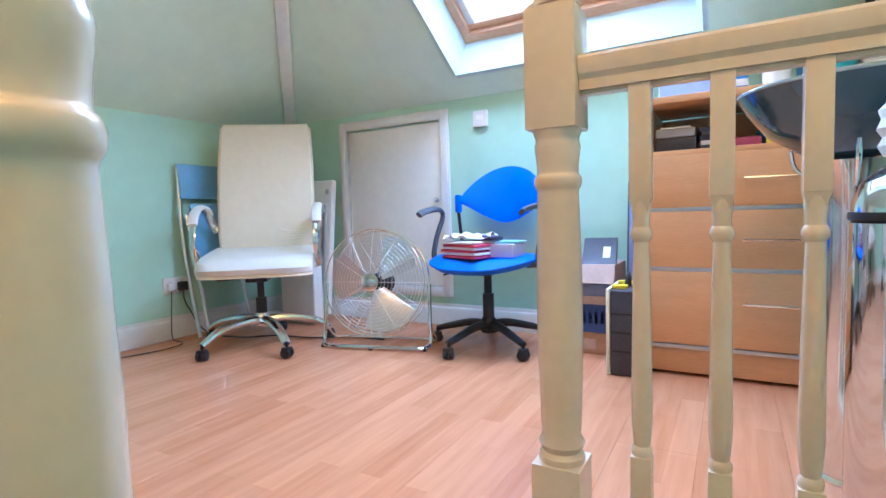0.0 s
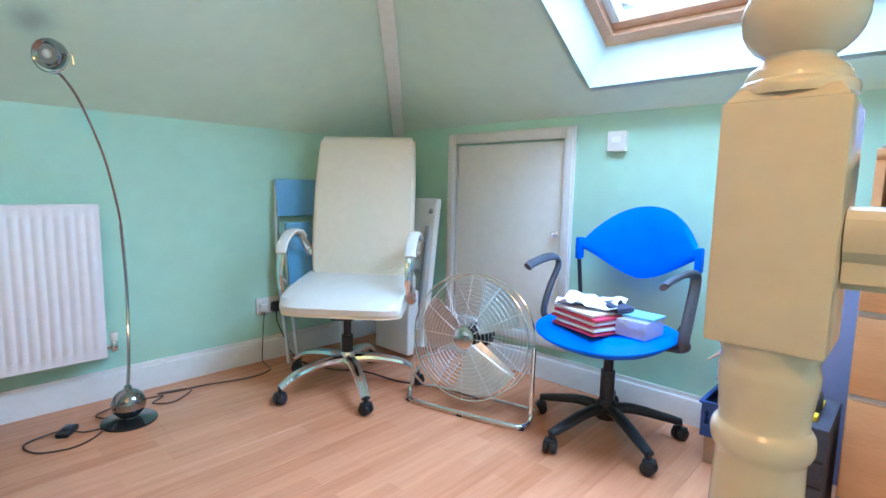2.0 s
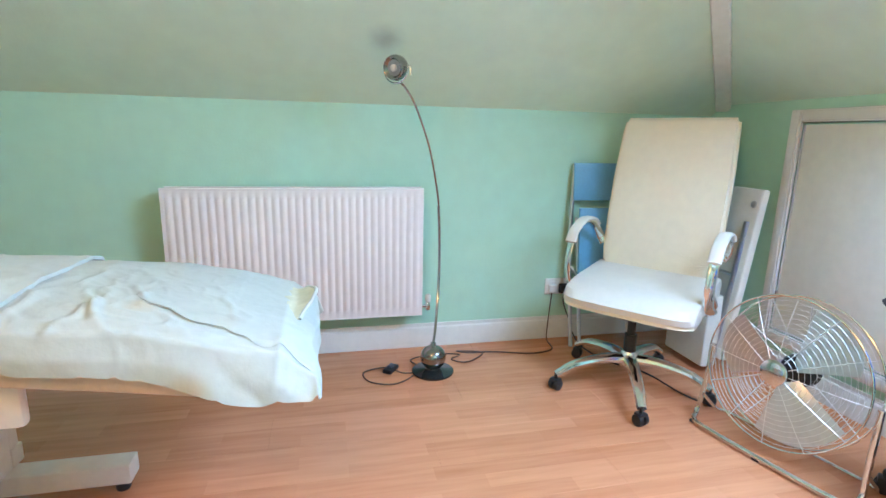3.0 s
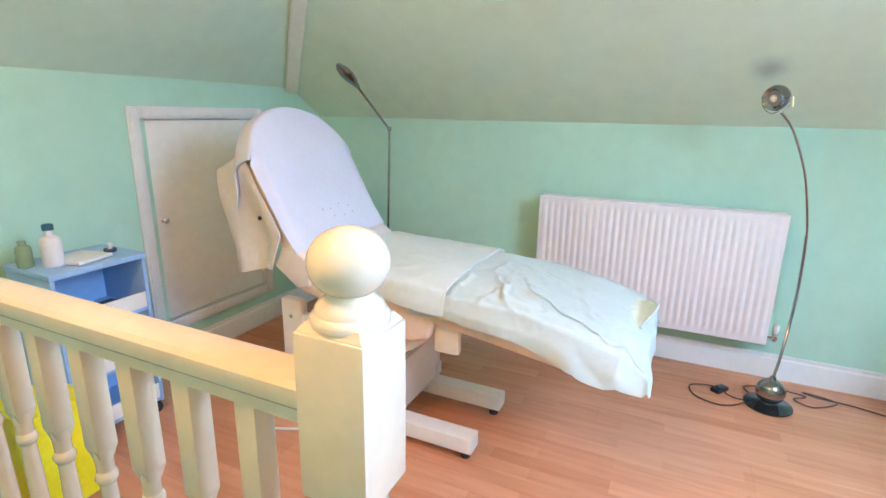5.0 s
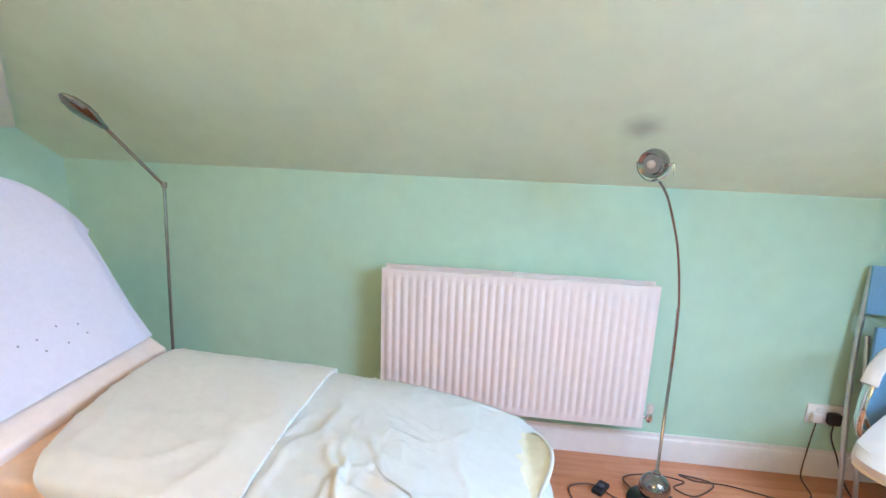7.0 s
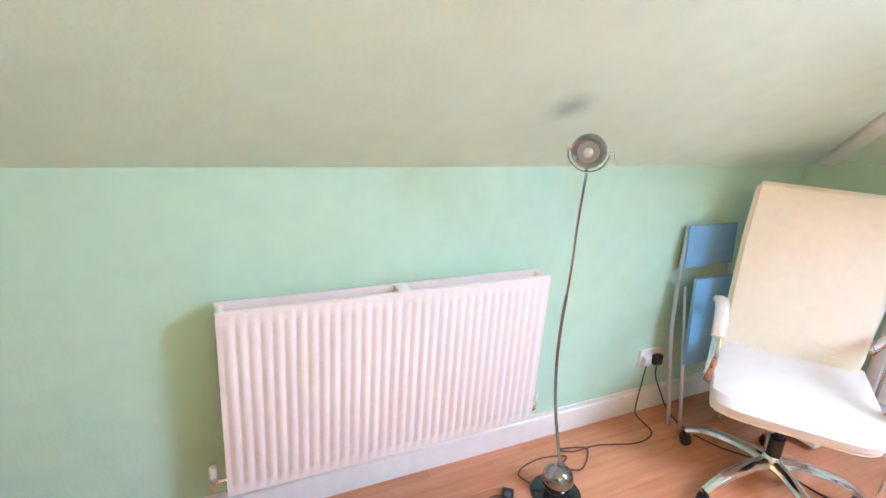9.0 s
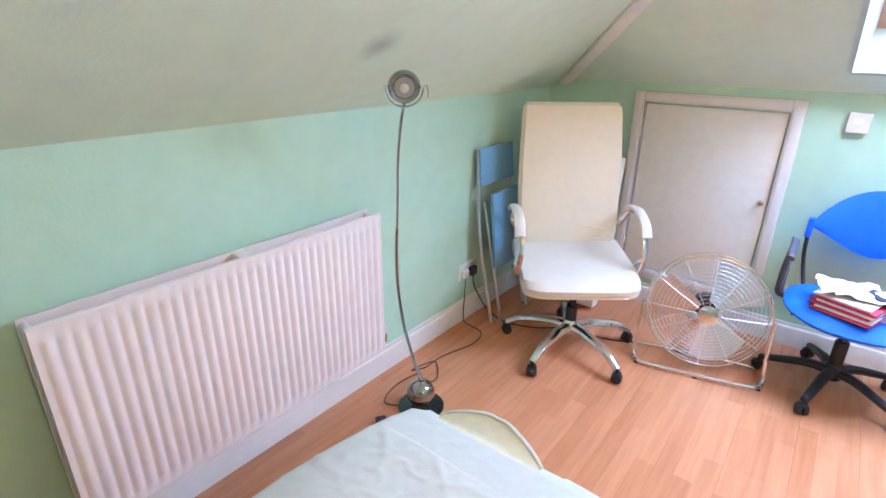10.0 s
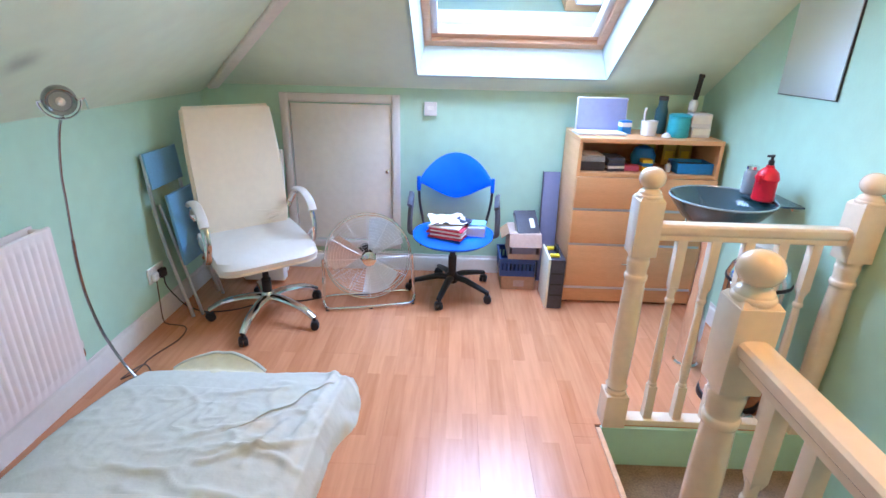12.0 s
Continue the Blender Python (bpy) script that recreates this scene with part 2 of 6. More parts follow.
def hip_beam(name, a, b):
    a, b = Vector(a), Vector(b)
    d = (b - a).normalized()
    s = d.cross(Vector((0, 0, 1))).normalized()
    u = s.cross(d)
    bm = bmesh.new()
    prof = [(-0.035, 0.0), (-0.035, -0.027), (-0.029, -0.035), (0.029, -0.035), (0.035, -0.027), (0.035, 0.0)]
    r = [[bm.verts.new(p + s * x + u * y) for x, y in prof] for p in (a, b)]
    for i in range(6):
        j = (i + 1) % 6
        bm.faces.new((r[0][i], r[0][j], r[1][j], r[1][i]))
    bm.faces.new(r[0])
    bm.faces.new(r[1][::-1])
    bmesh.ops.recalc_face_normals(bm, faces=bm.faces)
    part(name, bm, M_BATTEN, None, "white painted batten along the ceiling hip", "structure")


hip_beam("trim", (hA, 0, KA), (xB, yA, TOP))
hip_beam("trim", (hC, -L, KC), (xB, yC, TOP))

# floor: one board under the laminate, with the stairwell left open
M_SUB = material("floor_underlay", (0.30, 0.16, 0.09), 0.8, noise_scale=5)
part("floor", join(box(0, WX0, -L, 0, -0.25, -0.006), box(WX0, W, WY0, 0, -0.25, -0.006)), M_SUB, None, "laminate floor", "structure")


def skirting(a, b, nx, ny):
    """White skirting board from a to b; (nx, ny) points into the room."""
    a, b = Vector((*a, 0)), Vector((*b, 0))
    prof = [(0, 0), (0.018, 0), (0.018, 0.085), (0.014, 0.098), (0.008, 0.104), (0.006, 0.12), (0, 0.12)]
    bm = bmesh.new()
    r = [[bm.verts.new(p + Vector((nx * d, ny * d, z))) for d, z in prof] for p in (a, b)]
    k = len(prof)
    for i in range(k):
        bm.faces.new((r[0][i], r[0][(i + 1) % k], r[1][(i + 1) % k], r[1][i]))
    bm.faces.new(r[0])
    bm.faces.new(r[1][::-1])
    bmesh.ops.recalc_face_normals(bm, faces=bm.faces)
    part("baseboard", bm, M_GLOSS, None, "white moulded skirting board", "structure", sharp=20)


skirting((0, -0.018), (0, -L + 0.018), 1, 0)
skirting((0, 0), (W, 0), 0, -1)
skirting((0, -L), (WX0 - 0.06, -L), 0, 1)
skirting((W, -0.018), (W, WY0 + 0.03), -1, 0)


# ---- stairs ----
M_TREAD = M_CARPET
for i in range(9):
    z = -0.19 * (i + 1)
    y0 = WY0 - 0.02 if i == 0 else -2.30 - 0.225 * (i - 1)
    y1 = -2.30 - 0.225 * i
    part("stair_step", box(WX0, W - 0.002, y1, y0, z - 0.19 if i else z - 0.25, z, 0.008), M_TREAD, None, "brown carpeted stair tread", "structure")
part("stair_foot_floor", box(WX0 + 0.02, W, -L, y1, z - 0.4, z - 0.19), M_TREAD, None, "", "structure")
part("stairwell_side", box(WX0 - 0.06, WX0, -L, WY0 - 0.0, -3.0, -0.252), M_WALL, None, "", "structure")
part("stairwell_apron", join(box(WX0 + 0.002, WX0 + 0.016, -4.0, WY0 - 0.018, -0.25, -0.016), box(WX0 + 0.024, W, WY0 - 0.018, WY0 - 0.002, -0.25, -0.002)), M_WALL, None, "mint painted apron round the stairwell", "structure")


part("trim", box(WX0 + 0.001, WX0 + 0.022, -4.0, WY0 - 0.019, -0.015, 0.003, 0.003), M_PINE, None, "orange-brown wooden nosing along the stairwell", "structure")

# ---- balustrade ----
def newel_parts(e, top, base):
    """A turned newel post: ball centre at top, square foot from base."""
    h = 0.046
    sq = top - 0.064
    part("lower_block", box(-h, h, -h, h, base, 0.150, 0.003), M_CREAM, e)
    z0, z1 = 0.150, sq - 0.210
    s = z1 - z0
    prof = [(0.043, z0), (0.043, z0 + 0.012), (0.035, z0 + 0.02), (0.044, z0 + 0.035), (0.036, z0 + 0.05), (0.038, z0 + 0.08),
            (0.0425, z0 + s * 0.40), (0.0415, z0 + s * 0.6), (0.038, z1 - 0.130), (0.0375, z1 - 0.112), (0.0385, z1 - 0.108), (0.0412, z1 - 0.104), (0.0428, z1 - 0.099), (0.0432, z1 - 0.093), (0.0426, z1 - 0.087), (0.0408, z1 - 0.083), (0.0385, z1 - 0.081),
            (0.0372, z1 - 0.078), (0.0375, z1 - 0.066), (0.0400, z1 - 0.044), (0.0415, z1 - 0.034), (0.0412, z1 - 0.027), (0.0395, z1 - 0.022), (0.0395, z1 - 0.014), (0.043, z1 - 0.006), (0.043, z1)]
    part("turned_shaft", lathe(prof, 28), M_CREAM, e)
    part("upper_block", join(box(-h, h, -h, h, z1 - 0.001, sq, 0.004), T(lathe([(0.0605, -0.003), (0.0605, 0.001), (0.050, 0.011)], 4), Matrix.Translation((0, 0, sq)) @ Matrix.Rotation(radians(45), 4, "Z"))), M_CREAM, e)
    cap = [(0.045, sq + 0.006), (0.0455, sq + 0.012), (0.0440, sq + 0.016), (0.0405, sq + 0.019), (0.0395, sq + 0.024), (0.0365, sq + 0.029), (0.031, sq + 0.033), (0.027, sq + 0.037), (0.0262, sq + 0.041)]
    for i in range(1, 13):
        a = -math.pi / 2 + 0.6 + (math.pi - 0.6) * i / 12
        cap.append((max(0.001, 0.0465 * math.cos(a)), top + 0.010 + 0.0405 * math.sin(a)))
    part("ball_finial", lathe(cap, 28), M_CREAM, e)


def newel(x, y, top, base, label):
    e = thing("newel_post", pose(x, y, 0), label, "newel post", "newel posts of the stair balustrade")
    newel_parts(e, top, base)
    return e


def baluster_parts(e, z0, z1):
    h = 0.0175
    a, b = z0 + 0.16, z1 - 0.192
    s = b - a
    part("square_foot", box(-h, h, -h, h, z0, a, 0.0015), M_CREAM, e)
    part("square_head", join(box(-h, h, -h, h, b, z1, 0.0015), T(lathe([(0.0165, -0.022), (0.0205, -0.010), (0.0245, 0.0)], 4), Matrix.Translation((0, 0, b)) @ Matrix.Rotation(radians(45), 4, "Z"))), M_CREAM, e)
    prof = [(0.016, a - 0.004), (0.0178, a + 0.006), (0.0178, a + 0.012), (0.0135, a + 0.018), (0.0150, a + 0.030), (0.0176, a + 0.060), (0.0178, a + 0.10), (0.0165, a + s * 0.45), (0.0145, a + s * 0.7),
            (0.0130, b - 0.085), (0.0128, b - 0.074), (0.0160, b - 0.070), (0.0182, b - 0.064), (0.0182, b - 0.058), (0.0160, b - 0.052), (0.0138, b - 0.049), (0.0142, b - 0.030), (0.0158, b - 0.018), (0.016, b + 0.004)]
    part("turned_shaft", lathe(prof, 14), M_CREAM, e)


def rail(a, b, name="handrail"):
    """A moulded handrail between two points on its top line."""
    a, b = Vector(a), Vector(b)
    d = (b - a).normalized()
    s = d.cross(Vector((0, 0, 1))).normalized()
    u = s.cross(d)
    prof = [(0.022, -0.062), (0.022, -0.045), (0.030, -0.036), (0.034, -0.022), (0.033, -0.010), (0.026, -0.003), (0.012, 0), (-0.012, 0), (-0.026, -0.003), (-0.033, -0.010), (-0.034, -0.022), (-0.030, -0.036), (-0.022, -0.045), (-0.022, -0.062)]
    bm = bmesh.new()
    r = [[bm.verts.new(p + s * x + u * y) for x, y in prof] for p in (a, b)]
    k = len(prof)
    for i in range(k):
        bm.faces.new((r[0][i], r[0][(i + 1) % k], r[1][(i + 1) % k], r[1][i]))
    bm.faces.new(r[0])
    bm.faces.new(r[1][::-1])
    bmesh.ops.recalc_face_normals(bm, faces=bm.faces)
    e = thing(name, Matrix.Translation(a), "", "")
    T(bm, Matrix.Translation(-a))
    part("moulding", bm, M_CREAM, e, sharp=25)
    part("fillet", slab([Vector((0, 0, 0)) + s * x + u * -0.0625 for x in (-0.012, 0.012)] + [b - a + s * x + u * -0.0625 for x in (0.012, -0.012)], -u, 0.006), M_CREAM, e)
    return e


AX, AY, AT = 2.325, -1.530, 1.045
BX, BY, BT = 2.265, -2.330, 1.045
newel(AX, AY, AT, -0.20, "cream gloss turned newel with ball finial at the stair head")
newel(BX, BY, BT, -0.20, "cream gloss turned newel with ball finial beside the stair opening")
newel(W - 0.052, AY, AT, -0.20, "cream gloss turned newel with ball finial against the mint wall")
newel(BX, -3.95, BT, 0.0, "cream gloss turned newel with ball finial by the low wall")
RZ = 0.895
tagged(rail((AX + 0.047, AY, RZ), (W - 0.099, AY, RZ)), "cream gloss moulded handrail across the stair head", "handrail")
tagged(rail((BX, BY - 0.047, RZ + 0.015), (BX, -3.903, RZ + 0.015)), "cream gloss moulded handrail beside the stair flight", "handrail")
part("trim", box(AX + 0.047, W - 0.099, AY - 0.03, AY + 0.03, 0, 0.028, 0.003), M_CREAM, None, "cream base rail under the balusters", "structure")
part("trim", box(BX - 0.03, BX + 0.03, -3.903, BY - 0.047, 0, 0.028, 0.003), M_CREAM, None, "cream base rail under the balusters", "structure")
b0 = thing("baluster", pose(AX + 0.145, AY, 0), "cream gloss turned baluster under the stair-head rail", "baluster", "balusters across the stair head")
baluster_parts(b0, 0.028, RZ - 0.062)
for i in range(1, 5):
    copy_thing(b0, pose(AX + 0.145 + 0.122 * i, AY, 0))
b1 = thing("baluster", pose(BX, BY - 0.16, 0), "cream gloss turned baluster beside the stair flight", "baluster", "balusters beside the stair flight")
baluster_parts(b1, 0.028, RZ + 0.015 - 0.062)
for i in range(1, 12):
    copy_thing(b1, pose(BX, BY - 0.16 - 0.121 * i, 0))


# ---- low doors ----
def low_door(name, x0, x1, z0, z1, y, s, knob_x, knob_z):
    """An eaves door in a wall at y; s is the way into the room (-1 north wall, 1 south wall)."""
    d = thing(name, pose(0, 0, 0), "closed low white eaves door in a moulded architrave", "door")
    d["kind"] = "structure"
    yb = lambda a, b: (min(y + s * a, y + s * b), max(y + s * a, y + s * b))
    part("door_leaf", box(x0 + 0.004, x1 - 0.004, *yb(-0.032, -0.004), z0 + 0.003, z1 - 0.003, 0.002), M_DOOR, d)
    part("door_frame", join(box(x0 - 0.012, x0, *yb(-0.1, 0.0), z0 - 0.012, z1 + 0.012), box(x1, x1 + 0.012, *yb(-0.1, 0.0), z0 - 0.012, z1 + 0.012),
                            box(x0, x1, *yb(-0.1, 0.0), z1, z1 + 0.012), box(x0, x1, *yb(-0.1, 0.0), z0 - 0.012, z0)), M_GLOSS, d)
    w = 0.058
    for a, b, c, e in ((x0 - w, x0 - 0.004, z0 - w, z1 + w), (x1 + 0.004, x1 + w, z0 - w, z1 + w), (x0 - 0.004, x1 + 0.004, z1 + 0.004, z1 + w), (x0 - 0.004, x1 + 0.004, z0 - w, z0 - 0.004)):
        part("architrave", join(box(a, b, *yb(0.001, 0.016), c, e, 0.004), box(a + 0.008, b - 0.008, *yb(0.016, 0.021), c + 0.008, e - 0.008, 0.002)), M_GLOSS, d)
    k = lathe([(0.011, 0), (0.012, 0.004), (0.006, 0.008), (0.006, 0.014), (0.013, 0.02), (0.014, 0.026), (0.009, 0.031)], 16)
    part("door_knob", T(k, Matrix.Translation((knob_x, y + s * -0.004, knob_z)) @ Matrix.Rotation(radians(90) * (1 if s < 0 else -1), 4, "X")), M_CHROME, d, "small satin metal knob")
    for z in (z0 + 0.14, z1 - 0.14):
        hx = x0 if knob_x > (x0 + x1) / 2 else x1
        part("hinge", T(lathe([(0.005, -0.035), (0.005, 0.035)], 8), pose(hx, y + s * 0.001, z)), M_CHROME, d)


low_door("door_1", 0.561, 1.209, 0.215, 1.130, 0, -1, 1.18, 0.70)
low_door("door_2", 0.578, 1.222, 0.235, 1.163, -L, 1, 1.165, 0.715)

# ---- skylight ----
M_REVEAL = material("pale_reveal_paint", (0.62, 0.76, 0.74), 0.45, noise_scale=3, vary=0.04)
M_GLASS = material("window_glass", (0.95, 0.98, 0.98), 0.02, trans=1.0, ior=1.45)
M_BAR = material("white_glazing_bar", (0.72, 0.74, 0.74), 0.35, noise_scale=4, vary=0.05)
U = Vector((0, -1, TS)).normalized()          # up the slope
N = Vector((0, TS, 1)).normalized()           # out through the roof
O = Vector((SKX0, SKY0, za(SKY0)))
SW, SH = SKX1 - SKX0, (SKY0 - SKY1) * math.hypot(1, TS)


def sk(u, v, n):
    """A place on the skylight: across, up the slope, outwards."""
    return O + Vector((u, 0, 0)) + U * v + N * n


def skbox(u0, u1, v0, v1, n0, n1, bevel=0.002):
    bm = box(u0, u1, v0, v1, n0, n1, bevel)
    m = Matrix((Vector((1, 0, 0)), U, N)).transposed().to_4x4()
    return T(bm, Matrix.Translation(O) @ m)


skyl = thing("window_1", pose(0, 0, 0), "pivoting roof window with stained pine frame and white reveals", "skylight")
skyl["kind"] = "structure"
DR = 0.165
for pts, n in (([sk(0, 0, 0), sk(SW, 0, 0), sk(SW - 0.035, 0.045, DR), sk(0.035, 0.045, DR)], -U), ([sk(0, SH, 0), sk(SW, SH, 0), sk(SW - 0.035, SH - 0.045, DR), sk(0.035, SH - 0.045, DR)], U),
               ([sk(0, 0, 0), sk(0, SH, 0), sk(0.035, SH - 0.045, DR), sk(0.035, 0.045, DR)], Vector((-1, 0, 0))), ([sk(SW, 0, 0), sk(SW, SH, 0), sk(SW - 0.035, SH - 0.045, DR), sk(SW - 0.035, 0.045, DR)], Vector((1, 0, 0)))):
    part("reveal", slab(pts, n, 0.02), M_REVEAL, skyl, "white painted skylight reveal")
a0, a1, b0_, b1_ = 0.033, SW - 0.033, 0.043, SH - 0.043
for r in ((a0, a1, b0_, b0_ + 0.05), (a0, a1, b1_ - 0.05, b1_), (a0, a0 + 0.045, b0_ + 0.05, b1_ - 0.05), (a1 - 0.045, a1, b0_ + 0.05, b1_ - 0.05)):
    part("window_frame", skbox(*r, DR, DR + 0.09), M_PINE, skyl, "stained pine roof window frame")
c0, c1, d0, d1 = a0 + 0.047, a1 - 0.047, b0_ + 0.052, b1_ - 0.052
for r in ((c0, c1, d0, d0 + 0.035), (c0, c1, d1 - 0.035, d1), (c0, c0 + 0.035, d0 + 0.035, d1 - 0.035), (c1 - 0.035, c1, d0 + 0.035, d1 - 0.035)):
    part("sash", skbox(*r, DR + 0.025, DR + 0.085), M_PINE if r[3] < 0.3 else M_BAR, skyl)
    part("glazing_bead", skbox(r[0] + 0.006, r[1] - 0.006, r[2] + 0.006, r[3] - 0.006, DR + 0.087, DR + 0.095), M_BAR, skyl)
pane = part("pane", skbox(c0 + 0.03, c1 - 0.03, d0 + 0.03, d1 - 0.03, DR + 0.055, DR + 0.061, 0), M_GLASS, skyl, "clear double-glazed pane")
pane.visible_shadow = False
part("handle_bar", T(tube([sk(SW * 0.3, d1 - 0.06, DR + 0.0), sk(SW * 0.7, d1 - 0.06, DR + 0.0)], 0.009), Matrix()), M_CHROME, skyl)

# far hillside and ground outside
M_HILL = material("hazy_far_trees", (0.50, 0.58, 0.60), 0.9, noise_scale=0.05, vary=0.4)
bm = bmesh.new()
cols = []
for i in range(49):
    a = math.pi * (0.15 + 0.7 * i / 48)
    top = 18 + 16 * max(0, noise.noise((i * 0.16, 0.3, 0))) + 26 * math.exp(-((a - 1.75) / 0.22) ** 2) + 2 * noise.noise((i * 1.1, 5, 0))
    cols.append([bm.verts.new((120 * math.cos(a), 120 * math.sin(a), z)) for z in (-8, top * 0.5, top)])
for p, q in zip(cols, cols[1:]):
    for k in range(2):
        bm.faces.new((p[k], q[k], q[k + 1], p[k + 1]))
part("backdrop", bm, M_HILL, None, "distant wooded hillside", "structure")
part("ground", box(-400, 400, -400, 400, -8.2, -8), material("far_grass", (0.07, 0.10, 0.04), 0.95, noise_scale=0.2, vary=0.4), None, "grassy ground outside", "structure")


# ---- radiator ----
RY0, RY1, RZ0, RZ1 = -2.655, -1.560, 0.205, 0.812
rad = thing("radiator", pose(0.1, (RY0 + RY1) / 2, RZ0), "white double-panel convector radiator on the mint wall", "radiator")


def rib_panel(x, s, ribs=33):
    """A pressed steel panel; s is the way its ribs stand out."""
    pitch = (RY1 - RY0 - 0.03) / ribs
    prof = [(RY0, 0.0), (RY0 + 0.012, 0.0)]
    for i in range(ribs):
        y = RY0 + 0.015 + pitch * i
        prof += [(y + pitch * 0.10, 0.0), (y + pitch * 0.28, 0.0065), (y + pitch * 0.72, 0.0065), (y + pitch * 0.90, 0.0)]
    prof += [(RY1 - 0.012, 0.0), (RY1, 0.0)]
    zs = [(RZ0, 0, -0.006), (RZ0 + 0.004, 0, 0), (RZ0 + 0.035, 0, 0), (RZ0 + 0.05, 1, 0), (RZ1 - 0.05, 1, 0), (RZ1 - 0.035, 0, 0), (RZ1 - 0.004, 0, 0), (RZ1, 0, -0.006)]
    bm = bmesh.new()
    g = [[bm.verts.new((x + s * (d * k + e), y, z)) for y, d in prof] for z, k, e in zs]
    back = [[bm.verts.new((x - s * 0.012, y, z)) for y in (RY0, RY1)] for z in (RZ0, RZ1)]
    for a, b in zip(g, g[1:]):
        for i in range(len(prof) - 1):
            bm.faces.new((a[i], a[i + 1], b[i + 1], b[i]))
    bm.faces.new((back[0][0], back[0][1], back[1][1], back[1][0]))
    bm.faces.new([v for v in g[0]] + [back[0][1], back[0][0]])
    bm.faces.new([v for v in g[-1]] + [back[1][1], back[1][0]])
    bm.faces.new([r[0] for r in g] + [back[1][0], back[0][0]])
    bm.faces.new([r[-1] for r in g] + [back[1][1], back[0][1]])
    bmesh.ops.recalc_face_normals(bm, faces=bm.faces)
    T(bm, Matrix.Translation((-0.1, -(RY0 + RY1) / 2, -RZ0)))
    return bm


def rp(bm):
    return T(bm, Matrix.Translation((-0.1, -(RY0 + RY1) / 2, -RZ0)))


part("front_panel", rib_panel(0.125, 1), M_RAD, rad)
part("back_panel", rib_panel(0.042, -1), M_RAD, rad)
part("convector_fins", rp(join(*[box(0.066, 0.111, RY0 + 0.04 + 0.0325 * i, RY0 + 0.042 + 0.0325 * i, RZ0 + 0.06, RZ1 - 0.06) for i in range(32)])), M_RAD, rad)
for y in (RY0 + 0.012, RY1 - 0.012):
    part("end_connector", rp(tube([(0.045, y, RZ1 - 0.02), (0.12, y, RZ1 - 0.02)], 0.012, 12)), M_RAD, rad)
part("top_bracket", rp(join(box(0.0, 0.125, -2.12, -2.09, RZ1 - 0.035, RZ1 - 0.031), box(0.055, 0.11, -2.128, -2.085, RZ1 - 0.05, RZ1 - 0.003, 0.004))), M_RAD, rad)
for y in (-1.85, -2.42):
    part("wall_bracket", rp(box(0.001, 0.04, y, y + 0.05, RZ0 + 0.05, RZ1 - 0.05)), M_RAD, rad)
for y, s in ((RY1, 1), (RY0, -1)):
    v = part("valve", rp(join(tube([(0.085, y - s * 0.005, RZ0 + 0.035), (0.085, y + s * 0.035, RZ0 + 0.035)], 0.008, 12), T(lathe([(0.011, -0.02), (0.013, -0.012), (0.013, 0.012), (0.008, 0.02)], 12), pose(0.085, y + s * 0.035, RZ0 + 0.035)),
                         tube([(0.085, y + s * 0.035, RZ0 + 0.018), (0.060, y + s * 0.035, RZ0 + 0.008), (0.002, y + s * 0.035, RZ0 + 0.008)], 0.0075, 10, 4))), M_CHROME, rad, "chrome radiator valve and tail pipe")
    part("valve_cap", rp(T(lathe([(0.012, 0), (0.014, 0.004), (0.014, 0.03), (0.010, 0.036)], 14), pose(0.085, y + s * 0.035, RZ0 + 0.056))), M_GLOSS, v, "small white valve cap")


# ---- arc floor lamp beside the radiator ----
LX, LY = 0.305, -1.542
fl1 = thing("floor_lamp", pose(LX, LY, 0), "dark chrome globe floor lamp with arched stem and round base", "floor lamp")
part("base_disc", lathe([(0.092, 0.0), (0.095, 0.004), (0.094, 0.009), (0.06, 0.013), (0.035, 0.02), (0.03, 0.03)], 40), material("glossy_black", (0.015, 0.018, 0.018), 0.12, noise_scale=8, vary=0.2, coat=0.5), fl1, "glossy black base disc")
part("base_globe", lathe([(0.028, 0.022)] + [(0.058 * math.cos(a), 0.072 + 0.056 * math.sin(a)) for a in [-1.0 + 0.23 * i for i in range(11)]] + [(0.014, 0.128), (0.012, 0.14), (0.006, 0.142)], 32), M_DCHROME, fl1)
HX, HY, HZ = 0.407 - LX, -1.727 - LY, 1.288
stem_low = [(0, 0, 0.135), (-0.06, 0.022, 0.20), (-0.13, 0.045, 0.32), (-0.17, 0.058, 0.47), (-0.172, 0.055, 0.62), (-0.158, 0.046, 0.735)]
stem_top = [(-0.160, 0.047, 0.72), (-0.152, 0.042, 0.77), (-0.118, 0.013, 0.90), (-0.088, -0.016, 1.0), (-0.038, -0.060, 1.10), (0.015, -0.105, 1.18), (HX - 0.03, HY + 0.03, HZ - 0.055), (HX - 0.004, HY + 0.004, HZ - 0.054)]
part("stem", tube(stem_low, 0.0062, 10, 6), M_DCHROME, fl1)
part("upper_stem", tube(stem_top, 0.0045, 10, 6), M_DCHROME, fl1)
hd = Vector((0.62, -0.62, -0.15)).normalized()
rot = hd.to_track_quat("Z", "Y").to_matrix().to_4x4()
glob = lathe([(0.012, -0.047), (0.030, -0.038), (0.043, -0.020), (0.047, 0.0), (0.044, 0.016), (0.040, 0.024), (0.036, 0.022), (0.028, 0.008), (0.012, 0.0)], 30)
part("globe_shade", T(glob, Matrix.Translation((HX, HY, HZ)) @ rot), M_DCHROME, fl1)
part("reflector", T(lathe([(0.037, 0.010), (0.037, 0.012), (0.030, 0.006), (0.026, 0.006), (0.024, 0.010), (0.014, 0.008)], 30), Matrix.Translation((HX, HY, HZ)) @ rot), M_SATIN, fl1, "satin grey ringed reflector")
